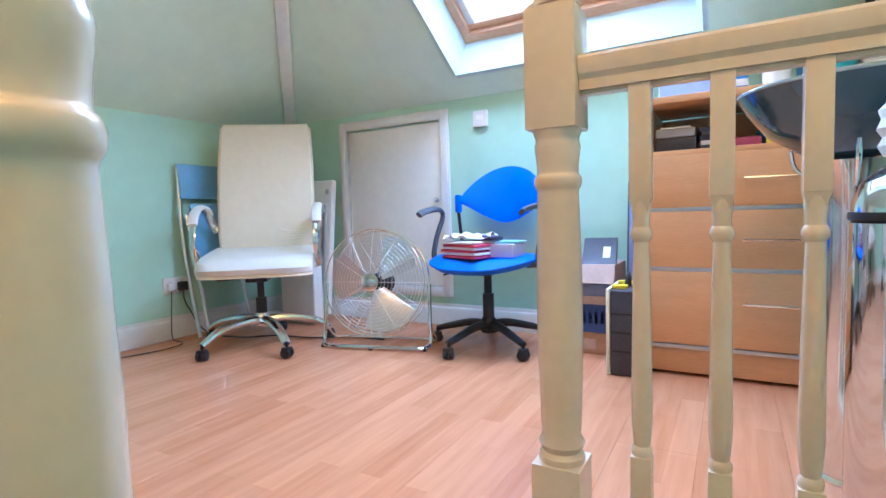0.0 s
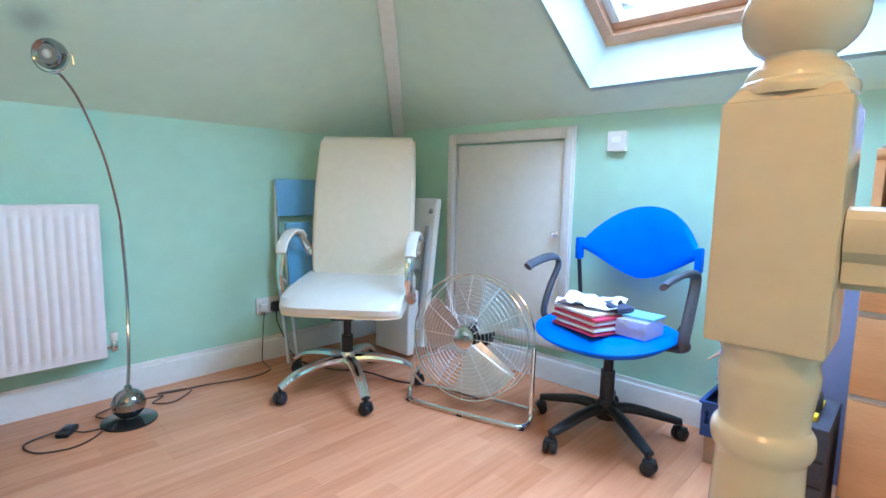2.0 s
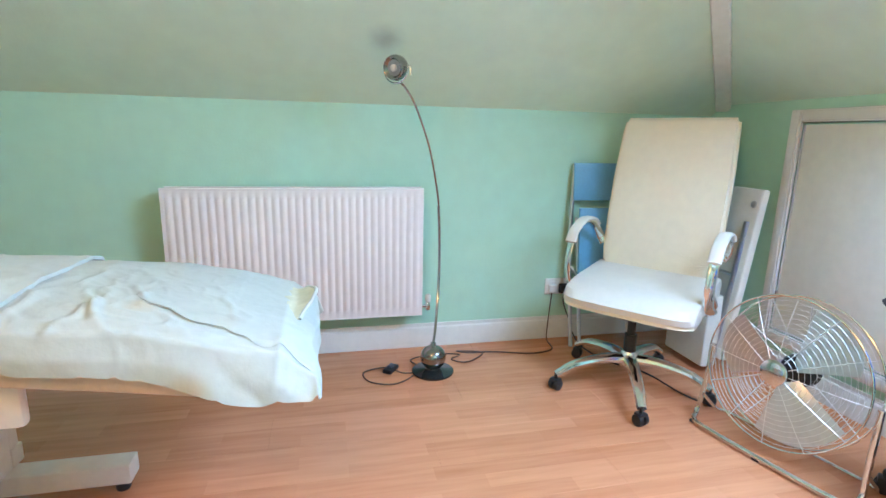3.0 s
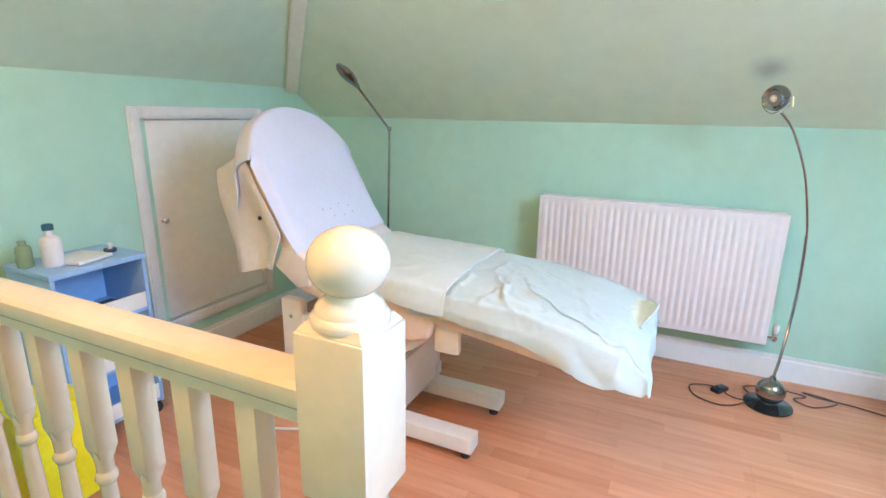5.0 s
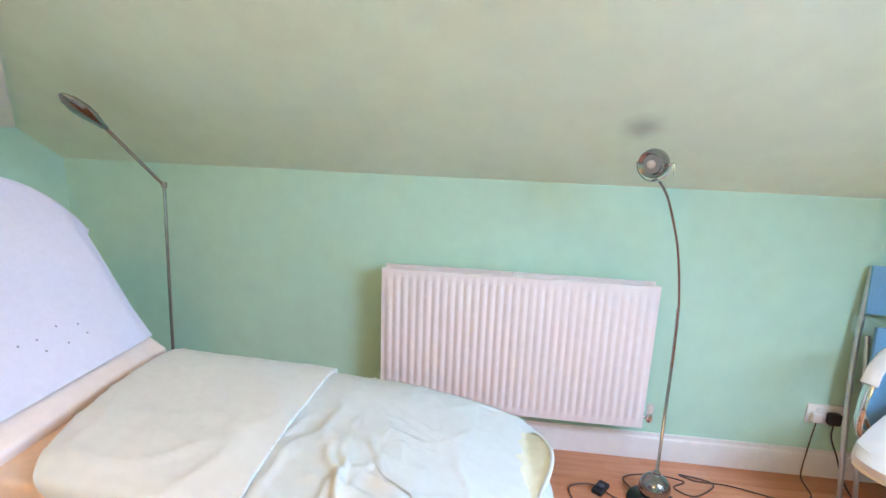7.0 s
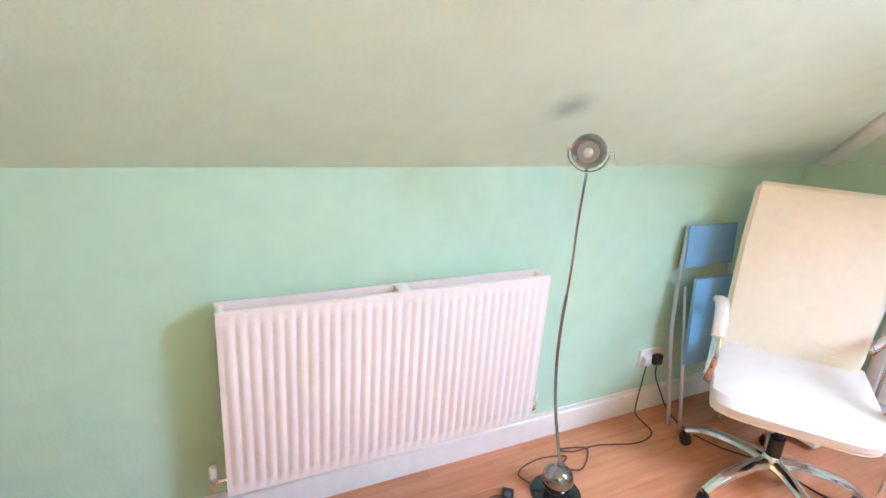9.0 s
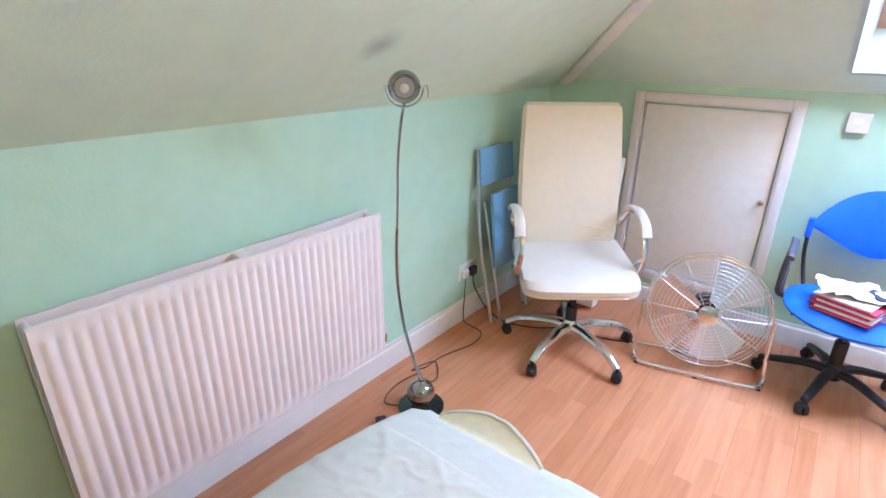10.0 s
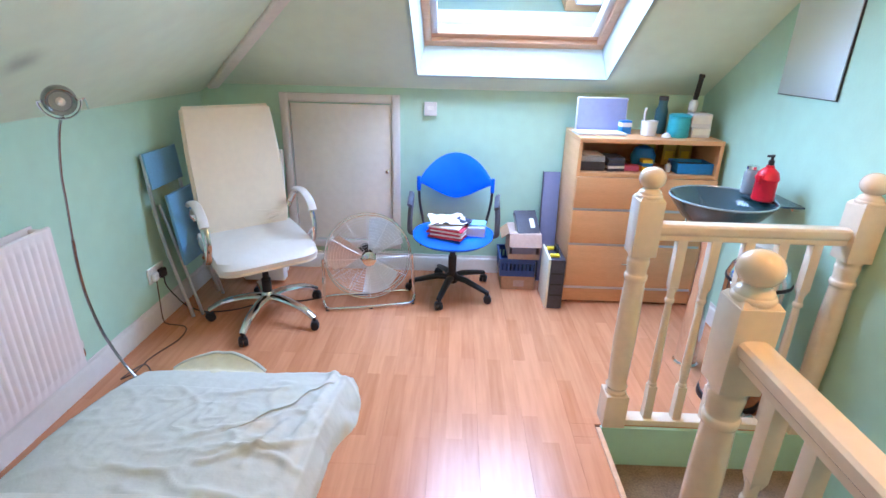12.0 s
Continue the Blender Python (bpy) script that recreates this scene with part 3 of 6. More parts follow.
part("bulb", T(lathe([(0.010, 0.0), (0.013, 0.010), (0.013, 0.018), (0.006, 0.024)], 16), Matrix.Translation((HX, HY, HZ)) @ rot), material("unlit_bulb", (0.75, 0.74, 0.70), 0.25), fl1, "unlit frosted bulb")
sd = hd.cross(Vector((0, 0, 1))).normalized()
c = Vector((HX, HY, HZ))
part("cradle", join(tube([c + sd * 0.056 * math.cos(a) + Vector((0, 0, -0.056 * math.sin(a))) for a in [math.pi * i / 18 for i in range(19)]], 0.003, 6),
                    tube([c + sd * 0.044, c + sd * 0.058], 0.004, 8), tube([c - sd * 0.044, c - sd * 0.058], 0.004, 8),
                    tube([c - sd * 0.056, c - sd * 0.066 + Vector((0, 0, 0.004)), c - sd * 0.07 - Vector((0, 0, 0.03))], 0.0025, 6, 4)), M_CHROME, fl1, "chrome wire cradle")

M_CABLE = material("brown_flex", (0.10, 0.055, 0.035), 0.5, noise_scale=30, vary=0.2)
cz = 0.0042
ca = thing("lamp_cable", pose(0.3, -1.5, 0), "thin brown lamp flex looped on the laminate floor", "cable")
part("flex", T(tube([(0.31, -1.60, cz), (0.30, -1.68, cz), (0.262, -1.728, cz + 0.008), (0.235, -1.78, cz), (0.27, -1.85, cz), (0.36, -1.83, cz), (0.40, -1.74, cz), (0.36, -1.66, cz), (0.27, -1.60, cz + 0.004), (0.17, -1.62, cz), (0.13, -1.50, cz),
                     (0.16, -1.38, cz + 0.004), (0.20, -1.43, cz), (0.24, -1.36, cz), (0.15, -1.26, cz), (0.11, -1.38, cz), (0.15, -1.33, cz + 0.005), (0.15, -1.20, cz), (0.20, -1.02, cz), (0.17, -0.90, cz), (0.06, -0.875, cz), (0.032, -0.868, 0.03), (0.03, -0.86, 0.16), (0.028, -0.85, 0.262)], 0.0030, 6, 8), pose(-0.3, 1.5, 0)), M_CABLE, ca)
fs = thing("foot_switch", pose(0.262, -1.728, 0, 0, 0, -35), "black plastic in-line foot switch on the lamp flex", "switch")
part("body", box(-0.04, 0.04, -0.022, 0.022, 0.0, 0.02, 0.008, 3), M_BLACK, fs)
part("button", T(lathe([(0.013, 0), (0.013, 0.006), (0.009, 0.009)], 16), pose(0, 0, 0.019)), M_GREYPL, fs)

# ---- reading lamp behind the couch ----
fl2 = thing("floor_lamp", pose(0.372, -3.42, 0), "slim dark chrome reading lamp with bent stem behind the couch", "floor lamp")
part("base_disc", lathe([(0.11, 0), (0.112, 0.005), (0.11, 0.012), (0.02, 0.018), (0.01, 0.03)], 36), M_DCHROME, fl2)
part("stem", tube([(0.035, 0.01, 0.02), (0.006, 0.004, 0.6), (-0.030, -0.004, 1.128)], 0.0058, 10, 6), M_DCHROME, fl2)
part("upper_stem", tube([(-0.030, -0.004, 1.126), (0.117, -0.091, 1.325)], 0.0058, 10), M_DCHROME, fl2)
part("joint", T(lathe([(0.009, -0.012), (0.011, 0), (0.009, 0.012)], 12), pose(-0.030, -0.004, 1.128)), M_DCHROME, fl2)
h2 = Vector((0.74, -0.06, 0.50)).normalized()
m2 = Matrix.Translation((0.117, -0.091, 1.325)) @ h2.to_track_quat("Z", "Y").to_matrix().to_4x4()
sh2 = part("shade", T(T(lathe([(0.010, 0), (0.016, 0.01), (0.020, 0.03), (0.034, 0.07), (0.039, 0.11), (0.031, 0.15), (0.012, 0.178), (0.002, 0.182)], 24), Matrix.Diagonal((1, 0.5, 1, 1))), m2), M_DCHROME, fl2, "flattened dark chrome shade")

# ---- treatment couch ----
M_BEIGE = material("beige_vinyl", (0.80, 0.62, 0.49), 0.45, noise_scale=5, vary=0.08, bump=0.0006, bump_scale=120)
M_FRAME = material("cream_coated_steel", (0.88, 0.83, 0.76), 0.35, noise_scale=4, vary=0.05)
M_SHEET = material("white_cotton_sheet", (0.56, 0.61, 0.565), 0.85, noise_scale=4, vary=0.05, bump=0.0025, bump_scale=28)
# beige patches paint in fold shade and the cream layers showing through the sheet
for place, r in (((1.34, -2.645, 0.59), 0.045), ((1.37, -2.27, 0.52), 0.05), ((1.36, -2.05, 0.46), 0.045), ((1.20, -2.40, 0.645), 0.05), ((1.25, -2.49, 0.65), 0.035)):
    soot_shade_patch(M_SHEET, place, r, 0.75, (0.60, 0.48, 0.30))
M_SHEET_CREAM = material("cream_cotton_sheet", (0.80, 0.80, 0.68), 0.85, noise_scale=4, vary=0.08, bump=0.0025, bump_scale=28)
M_TOWEL = material("white_terry_towel", (0.70, 0.715, 0.82), 0.95, noise_scale=7, vary=0.04, bump=0.002, bump_scale=420)
CXM = 1.045
couch = thing("treatment_couch", pose(CXM, -2.95, 0), "beige electric treatment couch with raised backrest and cream frame", "treatment couch")
cc = lambda bm: T(bm, Matrix.Translation((-CXM, 2.95, 0)))
for x in (0.895, 1.205):
    part("base_runner", cc(box(x - 0.037, x + 0.037, -3.50, -2.565, 0.035, 0.095, 0.006)), M_FRAME, couch)
    for y in (-3.46, -2.60):
        part("rubber_foot", cc(T(lathe([(0.018, 0.0), (0.020, 0.006), (0.018, 0.036)], 16), pose(x, y, 0))), M_BLACK, couch)
for x in (0.86, 1.235):
    for y, z1 in ((-2.925, 0.50), (-3.335, 0.50)):
        p = part("leg_post", cc(box(x - 0.022, x + 0.022, y - 0.048, y + 0.048, 0.09, z1, 0.008)), M_FRAME, couch)
        for z in (0.20, z1 - 0.07):
            part("bolt", cc(T(lathe([(0.009, 0), (0.009, 0.003), (0.005, 0.005)], 6), Matrix.Translation((x + 0.022 if x > 1 else x - 0.022, y, z)) @ Matrix.Rotation(radians(90 if x > 1 else -90), 4, "Y"))), M_CHROME, p)
    for z in (0.235, 0.425):
        part("side_bar", cc(box(x - 0.014, x + 0.014, -3.290, -2.97, z - 0.018, z + 0.018, 0.004)), M_FRAME, couch)
part("cross_panel", cc(box(0.885, 1.21, -2.90, -2.875, 0.095, 0.30, 0.004)), M_FRAME, couch)
part("cross_bar", cc(box(0.885, 1.21, -2.915, -2.885, 0.36, 0.40, 0.004)), M_FRAME, couch)
part("cross_bar", cc(box(0.885, 1.21, -3.31, -3.27, 0.36, 0.40, 0.004)), M_FRAME, couch)
part("base_panel", cc(box(0.885, 1.21, -3.32, -3.295, 0.095, 0.25, 0.004)), M_FRAME, couch)
part("motor", cc(join(tube([(1.03, -3.22, 0.17), (1.03, -2.98, 0.40)], 0.03, 16), box(0.96, 1.10, -3.27, -3.17, 0.10, 0.22, 0.01))), material("pale_grey_casing", (0.60, 0.65, 0.60), 0.4, noise_scale=6, vary=0.1), couch, "pale grey electric lifting motor")
part("motor_cable", cc(tube([(1.05, -3.2, 0.2), (1.14, -3.1, 0.15), (1.10, -3.0, 0.105), (1.17, -2.95, 0.102)], 0.004, 6, 8)), M_BLACK, couch)
cbl = thing("power_cable", pose(1.2, -3.1, 0), "white mains flex trailing over the couch runner to the floor", "cable")
part("flex", T(tube([(1.10, -3.14, 0.115), (1.16, -3.10, 0.150), (1.22, -3.08, 0.125), (1.250, -3.08, 0.103), (1.262, -3.10, 0.040), (1.29, -3.16, 0.006), (1.36, -3.26, 0.006), (1.40, -3.40, 0.006), (1.34, -3.60, 0.006)], 0.005, 8, 6), pose(-1.2, 3.1, 0)), M_GLOSS, cbl)


def side_shape(pts, x0, x1, bevel=0.02):
    """An outline in y, z pulled across from x0 to x1."""
    bm = prism(pts, x0, x1)
    T(bm, Matrix(((0, 0, 1, 0), (1, 0, 0, 0), (0, 1, 0, 0), (0, 0, 0, 1))))
    bmesh.ops.recalc_face_normals(bm, faces=bm.faces)
    if bevel:
        es = [e for e in bm.edges if len(e.link_faces) == 2]
        bmesh.ops.bevel(bm, geom=es, offset=bevel, segments=3, affect="EDGES", profile=0.6, clamp_overlap=True)
    return bm


HW = 0.285
part("seat_pad", cc(side_shape([(-3.215, 0.575), (-3.14, 0.558), (-3.06, 0.532), (-3.00, 0.505), (-2.95, 0.474), (-2.76, 0.470), (-2.70, 0.490), (-2.678, 0.55), (-2.69, 0.645), (-2.76, 0.655), (-3.10, 0.668), (-3.185, 0.660), (-3.225, 0.625)], CXM - HW, CXM + HW, 0.016)), M_BEIGE, couch, "beige padded seat with a shaped side panel")
part("seat_slot", cc(box(CXM + HW - 0.004, CXM + HW + 0.001, -2.965, -2.935, 0.484, 0.494, 0.001)), M_BLACK, couch)
for x in (0.86, 1.235):
    part("post_foot", cc(box(x - 0.026, x + 0.026, -2.978, -2.872, 0.0955, 0.150, 0.004)), M_FRAME, couch)
part("leg_pad", cc(side_shape([(-2.695, 0.555), (-2.695, 0.650), (-2.45, 0.640), (-2.25, 0.610), (-2.10, 0.570), (-2.035, 0.520), (-2.04, 0.475), (-2.17, 0.475), (-2.45, 0.52)], CXM - HW, CXM + HW, 0.012)), M_BEIGE, couch, "beige padded leg rest, bent down to the foot")
for x in (1.27, 0.79):
    part("leg_bracket", cc(box(x, x + 0.03, -2.69, -2.60, 0.44, 0.56, 0.012)), M_FRAME, couch)
part("lift_arm", cc(tube([(1.25, -2.93, 0.33), (1.25, -2.70, 0.49)], 0.016, 10)), M_FRAME, couch)
BP0 = Vector((0, -3.19, 0.665))
BD = Vector((0, -0.48, 0.877)).normalized()
BN = Vector((0, 0.877, 0.48)).normalized()


def top_len(v):
    """Length of the backrest at v, -1 to 1 across."""
    return 0.628 * (1 - 0.20 * v * v - 0.13 * v ** 6)


outl = [(-HW, 0.0)] + [(HW * v, top_len(v) - 0.012) for v in [-1 + i / 10 for i in range(21)]] + [(HW, 0.0)]
bk = bmesh.new()
f0 = [bk.verts.new(Vector((CXM + a, 0, 0)) + BP0 + BD * b) for a, b in outl]
f1 = [bk.verts.new(Vector((CXM + a, 0, 0)) + BP0 + BD * b - BN * 0.075) for a, b in outl]
bk.faces.new(f0)
bk.faces.new(f1[::-1])
for i in range(len(outl)):
    j = (i + 1) % len(outl)
    bk.faces.new((f0[i], f1[i], f1[j], f0[j]))
bmesh.ops.recalc_face_normals(bk, faces=bk.faces)
bmesh.ops.bevel(bk, geom=bk.edges[:], offset=0.015, segments=3, affect="EDGES", clamp_overlap=True)
M_COVER = material("pale_beige_cover", (0.80, 0.72, 0.65), 0.85, noise_scale=4, vary=0.06, bump=0.0015, bump_scale=40)
part("backrest", cc(bk), M_COVER, couch, "padded backrest in a fitted cream cover")
part("backrest_screw", cc(T(lathe([(0.008, 0), (0.008, 0.004), (0.004, 0.006)], 12), Matrix.Translation((CXM + HW + 0.016, -3.370, 0.835)) @ Matrix.Rotation(radians(90), 4, "Y"))), M_BLACK, couch)


def cloth(name, fn, nu, nv, mat, parent, label="", thick=0.003):
    """A sheet from a function of u, v in 0..1."""
    bm = bmesh.new()
    g = [[bm.verts.new(fn(i / nu, j / nv)) for j in range(nv + 1)] for i in range(nu + 1)]
    for i in range(nu):
        for j in range(nv):
            bm.faces.new((g[i][j], g[i][j + 1], g[i + 1][j + 1], g[i + 1][j]))
    ob = part(name, bm, mat, parent, label, sharp=180)
    md = ob.modifiers.new("thickness", "SOLIDIFY")
    md.thickness, md.offset = thick, 0
    return ob


def nz(x, y, s, k=0.0):
    return noise.noise((x * s + k, y * s, k))


def towel_fn(u, v):
    w = 2 * v - 1
    tl = top_len(w)
    s = 0.062 + u * (tl + 0.04 + 0.16)
    x = CXM + w * (HW + 0.012) + 0.012 * max(0.0, w) ** 3 * min(1, s / 0.5)
    if s < tl:
        p = BP0 + BD * s + BN * (0.010 + 0.010 * max(0.0, 1 - (s - 0.06) / 0.10) + 0.003 * nz(w, s, 3))
        if abs(w) > 0.93:
            p = p - BN * 0.015
    elif s < tl + 0.10:
        a = (s - tl) / 0.10 * math.pi * 0.85
        p = BP0 + BD * (tl + 0.014 * math.sin(a)) - BN * (0.047 * (1 - math.cos(a)) - 0.010)
    else:
        d = s - tl - 0.10
        p = BP0 + BD * (tl - 0.005) - BN * 0.086 + Vector((0, -0.035 * min(1, d * 5) + 0.020 * nz(x, d, 6, 3), -d * (1 - 0.10 * w)))
        p += Vector((0, 0.03 * math.sin(w * 9) * min(1, d * 4), 0))
        x += 0.02 * nz(d, w, 4, 7) - 0.03 * w * d
    return Vector((x, p.y, p.z))


def drape_fn(u, v):
    """The towel's side fall behind the backrest edge."""
    z = 1.06 - 0.46 * u
    y0 = -3.225 - 0.547 * (z - 0.665) - 0.85 * max(0.0, 0.75 - z)
    y1 = -3.60 - 0.012 * math.sin(u * 7) + 0.065 * u
    return Vector((CXM + HW + 0.012 - 0.03 * v + 0.020 * math.sin(v * 8 + u * 2) * u + 0.008 * nz(u, v, 4, 2), y0 + (y1 - y0) * v, z + 0.05 * (1 - v) * u - 0.07 * v * (1 - u)))


M_DRAPE = material("cream_cotton_cover", (0.78, 0.72, 0.67), 0.85, noise_scale=5, vary=0.06, bump=0.002, bump_scale=40)
tw = thing("towel", pose(CXM, -3.45, 0.9), "white towel draped over the raised couch backrest", "towel")
ob = cloth("sheet", lambda u, v: towel_fn(u, v) - Vector((CXM, -3.45, 0.9)), 64, 36, M_TOWEL, tw)
cloth("side_fall", lambda u, v: drape_fn(u, v) - Vector((CXM, -3.45, 0.9)), 26, 22, M_DRAPE, tw, "cream cotton cover falling behind the backrest", thick=0.005)
part("lower_fold", T(side_shape([(-3.33, 0.66), (-3.292, 0.728), (-3.235, 0.738), (-3.162, 0.690), (-3.165, 0.60), (-3.225, 0.583)], CXM - HW - 0.006, CXM + HW + 0.008, 0.014), pose(-CXM, 3.45, -0.9)), M_COVER, tw, "pale beige cover below the towel")


def pad_z(y):
    """Top of seat and leg rest along y."""
    pts = [(-3.2, 0.672), (-2.72, 0.655), (-2.45, 0.640), (-2.25, 0.610), (-2.10, 0.570), (-2.035, 0.520)]
    for (a, za_), (b, zb_) in zip(pts, pts[1:]):
        if y <= b:
            return za_ + (zb_ - za_) * (y - a) / (b - a)
    return 0.52


CREASES = ((1.07, -2.44, 1.19, -2.40, 0.006), (1.26, -2.30, 1.34, -2.38, 0.008), (1.13, -2.53, 1.28, -2.45, 0.017), (1.21, -2.37, 1.32, -2.27, 0.012), (1.22, -2.53, 1.26, -2.36, 0.013), (1.20, -2.48, 1.34, -2.52, 0.014),
           (1.08, -2.44, 1.22, -2.38, 0.009), (1.28, -2.45, 1.33, -2.33, 0.012), (1.02, -2.60, 1.14, -2.66, 0.008), (1.05, -2.25, 1.20, -2.20, 0.008))


def sheet_fn(y0, y1, hang_r, hang_l, k, lift=0.006, foot_hang=0.0, amp=1.0):
    """A sheet over the couch from y0 (head) to y1 (foot) that hangs over its sides."""
    wid = HW + 0.006
    total = 2 * wid + hang_r + hang_l

    def fn(u, v):
        s = -wid - hang_l + total * v
        y = y0 + (y1 - y0) * u
        drop = 0.0
        if y > -2.035:
            drop = (y + 2.035)
            y = -2.030 + 0.02 * min(1, drop * 10) + 0.012 * nz(s, drop, 9, k)
        top = pad_z(y) + lift + 0.024 * max(0.0, 1 - (s / wid) ** 4) * max(0.3, min(1, (-2.15 - y) * 2.5))
        r1 = 1 - min(1, 7 * abs(nz(s + y * 0.8, y - s * 0.3, 4.5, k + 3)))
        r2 = 1 - min(1, 6 * abs(nz(s * 1.3 - y * 0.5, y + s * 0.6, 8, k + 5)))
        side_w = 0.35 + 0.65 * max(0, min(1, (s + 0.12) / 0.25))
        r3 = max(0, 1 - 8 * abs(nz(s * 0.9 + y * 0.6, y - s, 13, k + 8))) * max(0, nz(s, y, 3.0, k + 4) + 0.25)
        wr = amp * (0.008 * nz(s, y, 5, k) + 0.005 * r3 + side_w * (0.008 * r1 ** 2 + 0.005 * r2 ** 2) + 0.003)
        if s > -0.1:
            px, py = CXM + s, y
            for ax, ay, bx, by, h in CREASES:
                q = max(0.0, min(1.0, ((px - ax) * (bx - ax) + (py - ay) * (by - ay)) / ((bx - ax) ** 2 + (by - ay) ** 2)))
                e = math.hypot(px - ax - q * (bx - ax), py - ay - q * (by - ay) + 0.006 * math.sin(q * 9))
                wr += 0.60 * amp * h * math.exp(-(e / 0.009) ** 2) * (0.4 + 0.6 * math.sin(math.pi * (0.15 + 0.7 * q)))
        if y > -2.6:
            ds = s - wid + 0.035
            wr += amp * 0.7 * min(1, (y + 2.6) * 6) * (0.010 * math.exp(-(ds / 0.010) ** 2) - 0.006 * math.exp(-((ds - 0.018) / 0.008) ** 2))
        if -0.27 < s < 0.09 and y > -2.22:
            wr *= 0.25
        over = max(0.0, abs(s) - wid) * (1 - 0.55 * max(0.0, min(1.0, (y + 2.12) / 0.10)))
        sg = 1 if s > 0 else -1
        x = CXM + sg * min(abs(s), wid) + sg * (0.006 + 0.018 * abs(nz(y, over, 7, k + 9))) * min(1, over * 20)
        z = top + max(0.0, wr) - max(over * (1.0 + 0.3 * nz(y, 0, 4, k + 2) + 0.45 * max(0, y + 2.75)), drop * (1 + 0.2 * nz(s, 0, 5, k))) + 0.15 * min(over, drop)
        if over > 0:
            x += 0.028 * max(0, sg) * min(1, over * 12) * max(0, min(1, (y + 2.6) * 2))
            x += sg * (0.007 * math.sin(y * 17 + k) + 0.012 * nz(y, 0, 9, k)) * min(1, over * 12)
        z = z - 0.03 * max(0, abs(s) - wid * 0.8) if not over else z
        return Vector((x, y, z))
    return fn


o3 = Vector((CXM, -2.5, 0.6))
b1s = thing("bed_sheet", Matrix.Translation(o3), "crumpled pale cotton sheet over the couch leg rest", "sheet")
f1_ = sheet_fn(-2.76, -1.978, 0.085, 0.13, 1.3, 0.006, amp=1.0)
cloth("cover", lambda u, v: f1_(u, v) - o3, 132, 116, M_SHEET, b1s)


def edge_s(y):
    """Where the loose upper edge of the leg sheet lies across the couch."""
    pts = [(-2.47, 0.05), (-2.43, 0.08), (-2.40, 0.13), (-2.28, 0.20), (-2.15, 0.262), (-2.03, 0.283)]
    for (a, sa), (b, sb) in zip(pts, pts[1:]):
        if y <= b:
            return sa + (sb - sa) * (y - a) / (b - a)
    return 0.283


def loose_fn(u, v):
    """A loose upper layer that ends in a lifted, wavy edge."""
    y = -2.48 + 0.445 * u
    e = edge_s(y) + 0.006 * math.sin(y * 46) + 0.008 * nz(y, 1, 14, 2)
    s = -0.24 + (e + 0.24) * v
    p = f1_((y + 2.76) / 0.782, (s + HW + 0.006 + 0.13) / (2 * (HW + 0.006) + 0.215))
    fade = min(1.0, u * 5)
    up = -0.005 + 0.0075 * min(1.0, 3 * v) * fade + (0.003 + 0.004 * nz(y, 3, 11, 6)) * math.exp(-((e - s) / 0.022) ** 2) * fade
    return p + Vector((0, 0, up)) - o3


cloth("loose_layer", loose_fn, 90, 70, M_SHEET, b1s, thick=0.002)
b2s = thing("bed_sheet", Matrix.Translation(o3), "white cotton sheet folded across the couch seat", "sheet")
f2_ = sheet_fn(-3.12, -2.635, 0.070, 0.05, 4.1, 0.016, amp=0.7)


def seat_sheet(u, v):
    """The head edge runs askew, with round corners."""
    cut = 0.10 * v ** 3 + 0.07 * max(0.0, (v - 0.80) / 0.20) ** 2.5 + 0.05 * max(0.0, (0.12 - v) / 0.12) ** 2
    return f2_((0.485 * u + cut * (1 - u)) / 0.485, v) - o3


# seat sheet has a paler base colour than the leg-rest sheet
cloth("cover", seat_sheet, 48, 56, material("paler_cotton_sheet", (0.66, 0.695, 0.645), 0.85, noise_scale=4, vary=0.05, bump=0.0015, bump_scale=28), b2s, thick=0.010)
b3s = thing("folded_cloth", Matrix.Translation(o3), "twisted cream cloth lying at the couch foot", "cloth")


def hollow_fn(u, v):
    a = math.sin(math.pi * u)
    x = 0.82 + 0.27 * u
    y = -2.175 + 0.035 * (1 - a) + (0.07 + 0.075 * a) * v
    return Vector((x, y, pad_z(min(y, -2.085)) + 0.008 + 0.034 * a ** 0.7 * v ** 1.6 - 0.004 * a * math.sin(v * 3) + 0.004 * nz(u * 3, v, 3, 2) * a)) - o3


# olive tone puts the shade inside the hollow into the cream cotton
cloth("fold", hollow_fn, 36, 14, material("shaded_cream_cotton", (0.68, 0.68, 0.50), 0.85, noise_scale=6, vary=0.1), b3s)
part("lip", tube([tuple(hollow_fn(u, 1.0) + Vector((0, 0.003, 0.002))) for u in (0.0, 0.1, 0.25, 0.4, 0.5, 0.6, 0.75, 0.9, 1.0)], [0.005, 0.006], 8, 5, flat=0.8), M_SHEET, b3s, "pale sheet edge folded over")

# small woven dots on the towel
M_DOT = material("grey_thread", (0.34, 0.36, 0.42), 0.8)
for a_, b_ in ((1.115, 0.191), (1.068, 0.188), (1.007, 0.200), (0.951, 0.184), (0.941, 0.153), (1.001, 0.150), (0.978, 0.118), (1.063, 0.155), (1.040, 0.119)):
    p_ = BP0 + BD * b_ + BN * 0.0125 + Vector((a_, 0, 0)) - Vector((CXM, -3.45, 0.9))
    part("woven_dot", T(lathe([(0.0025, 0), (0.0035, 0.001), (0.002, 0.0022)], 8), Matrix.Translation(p_) @ BN.to_track_quat("Z", "Y").to_matrix().to_4x4()), M_DOT, tw)


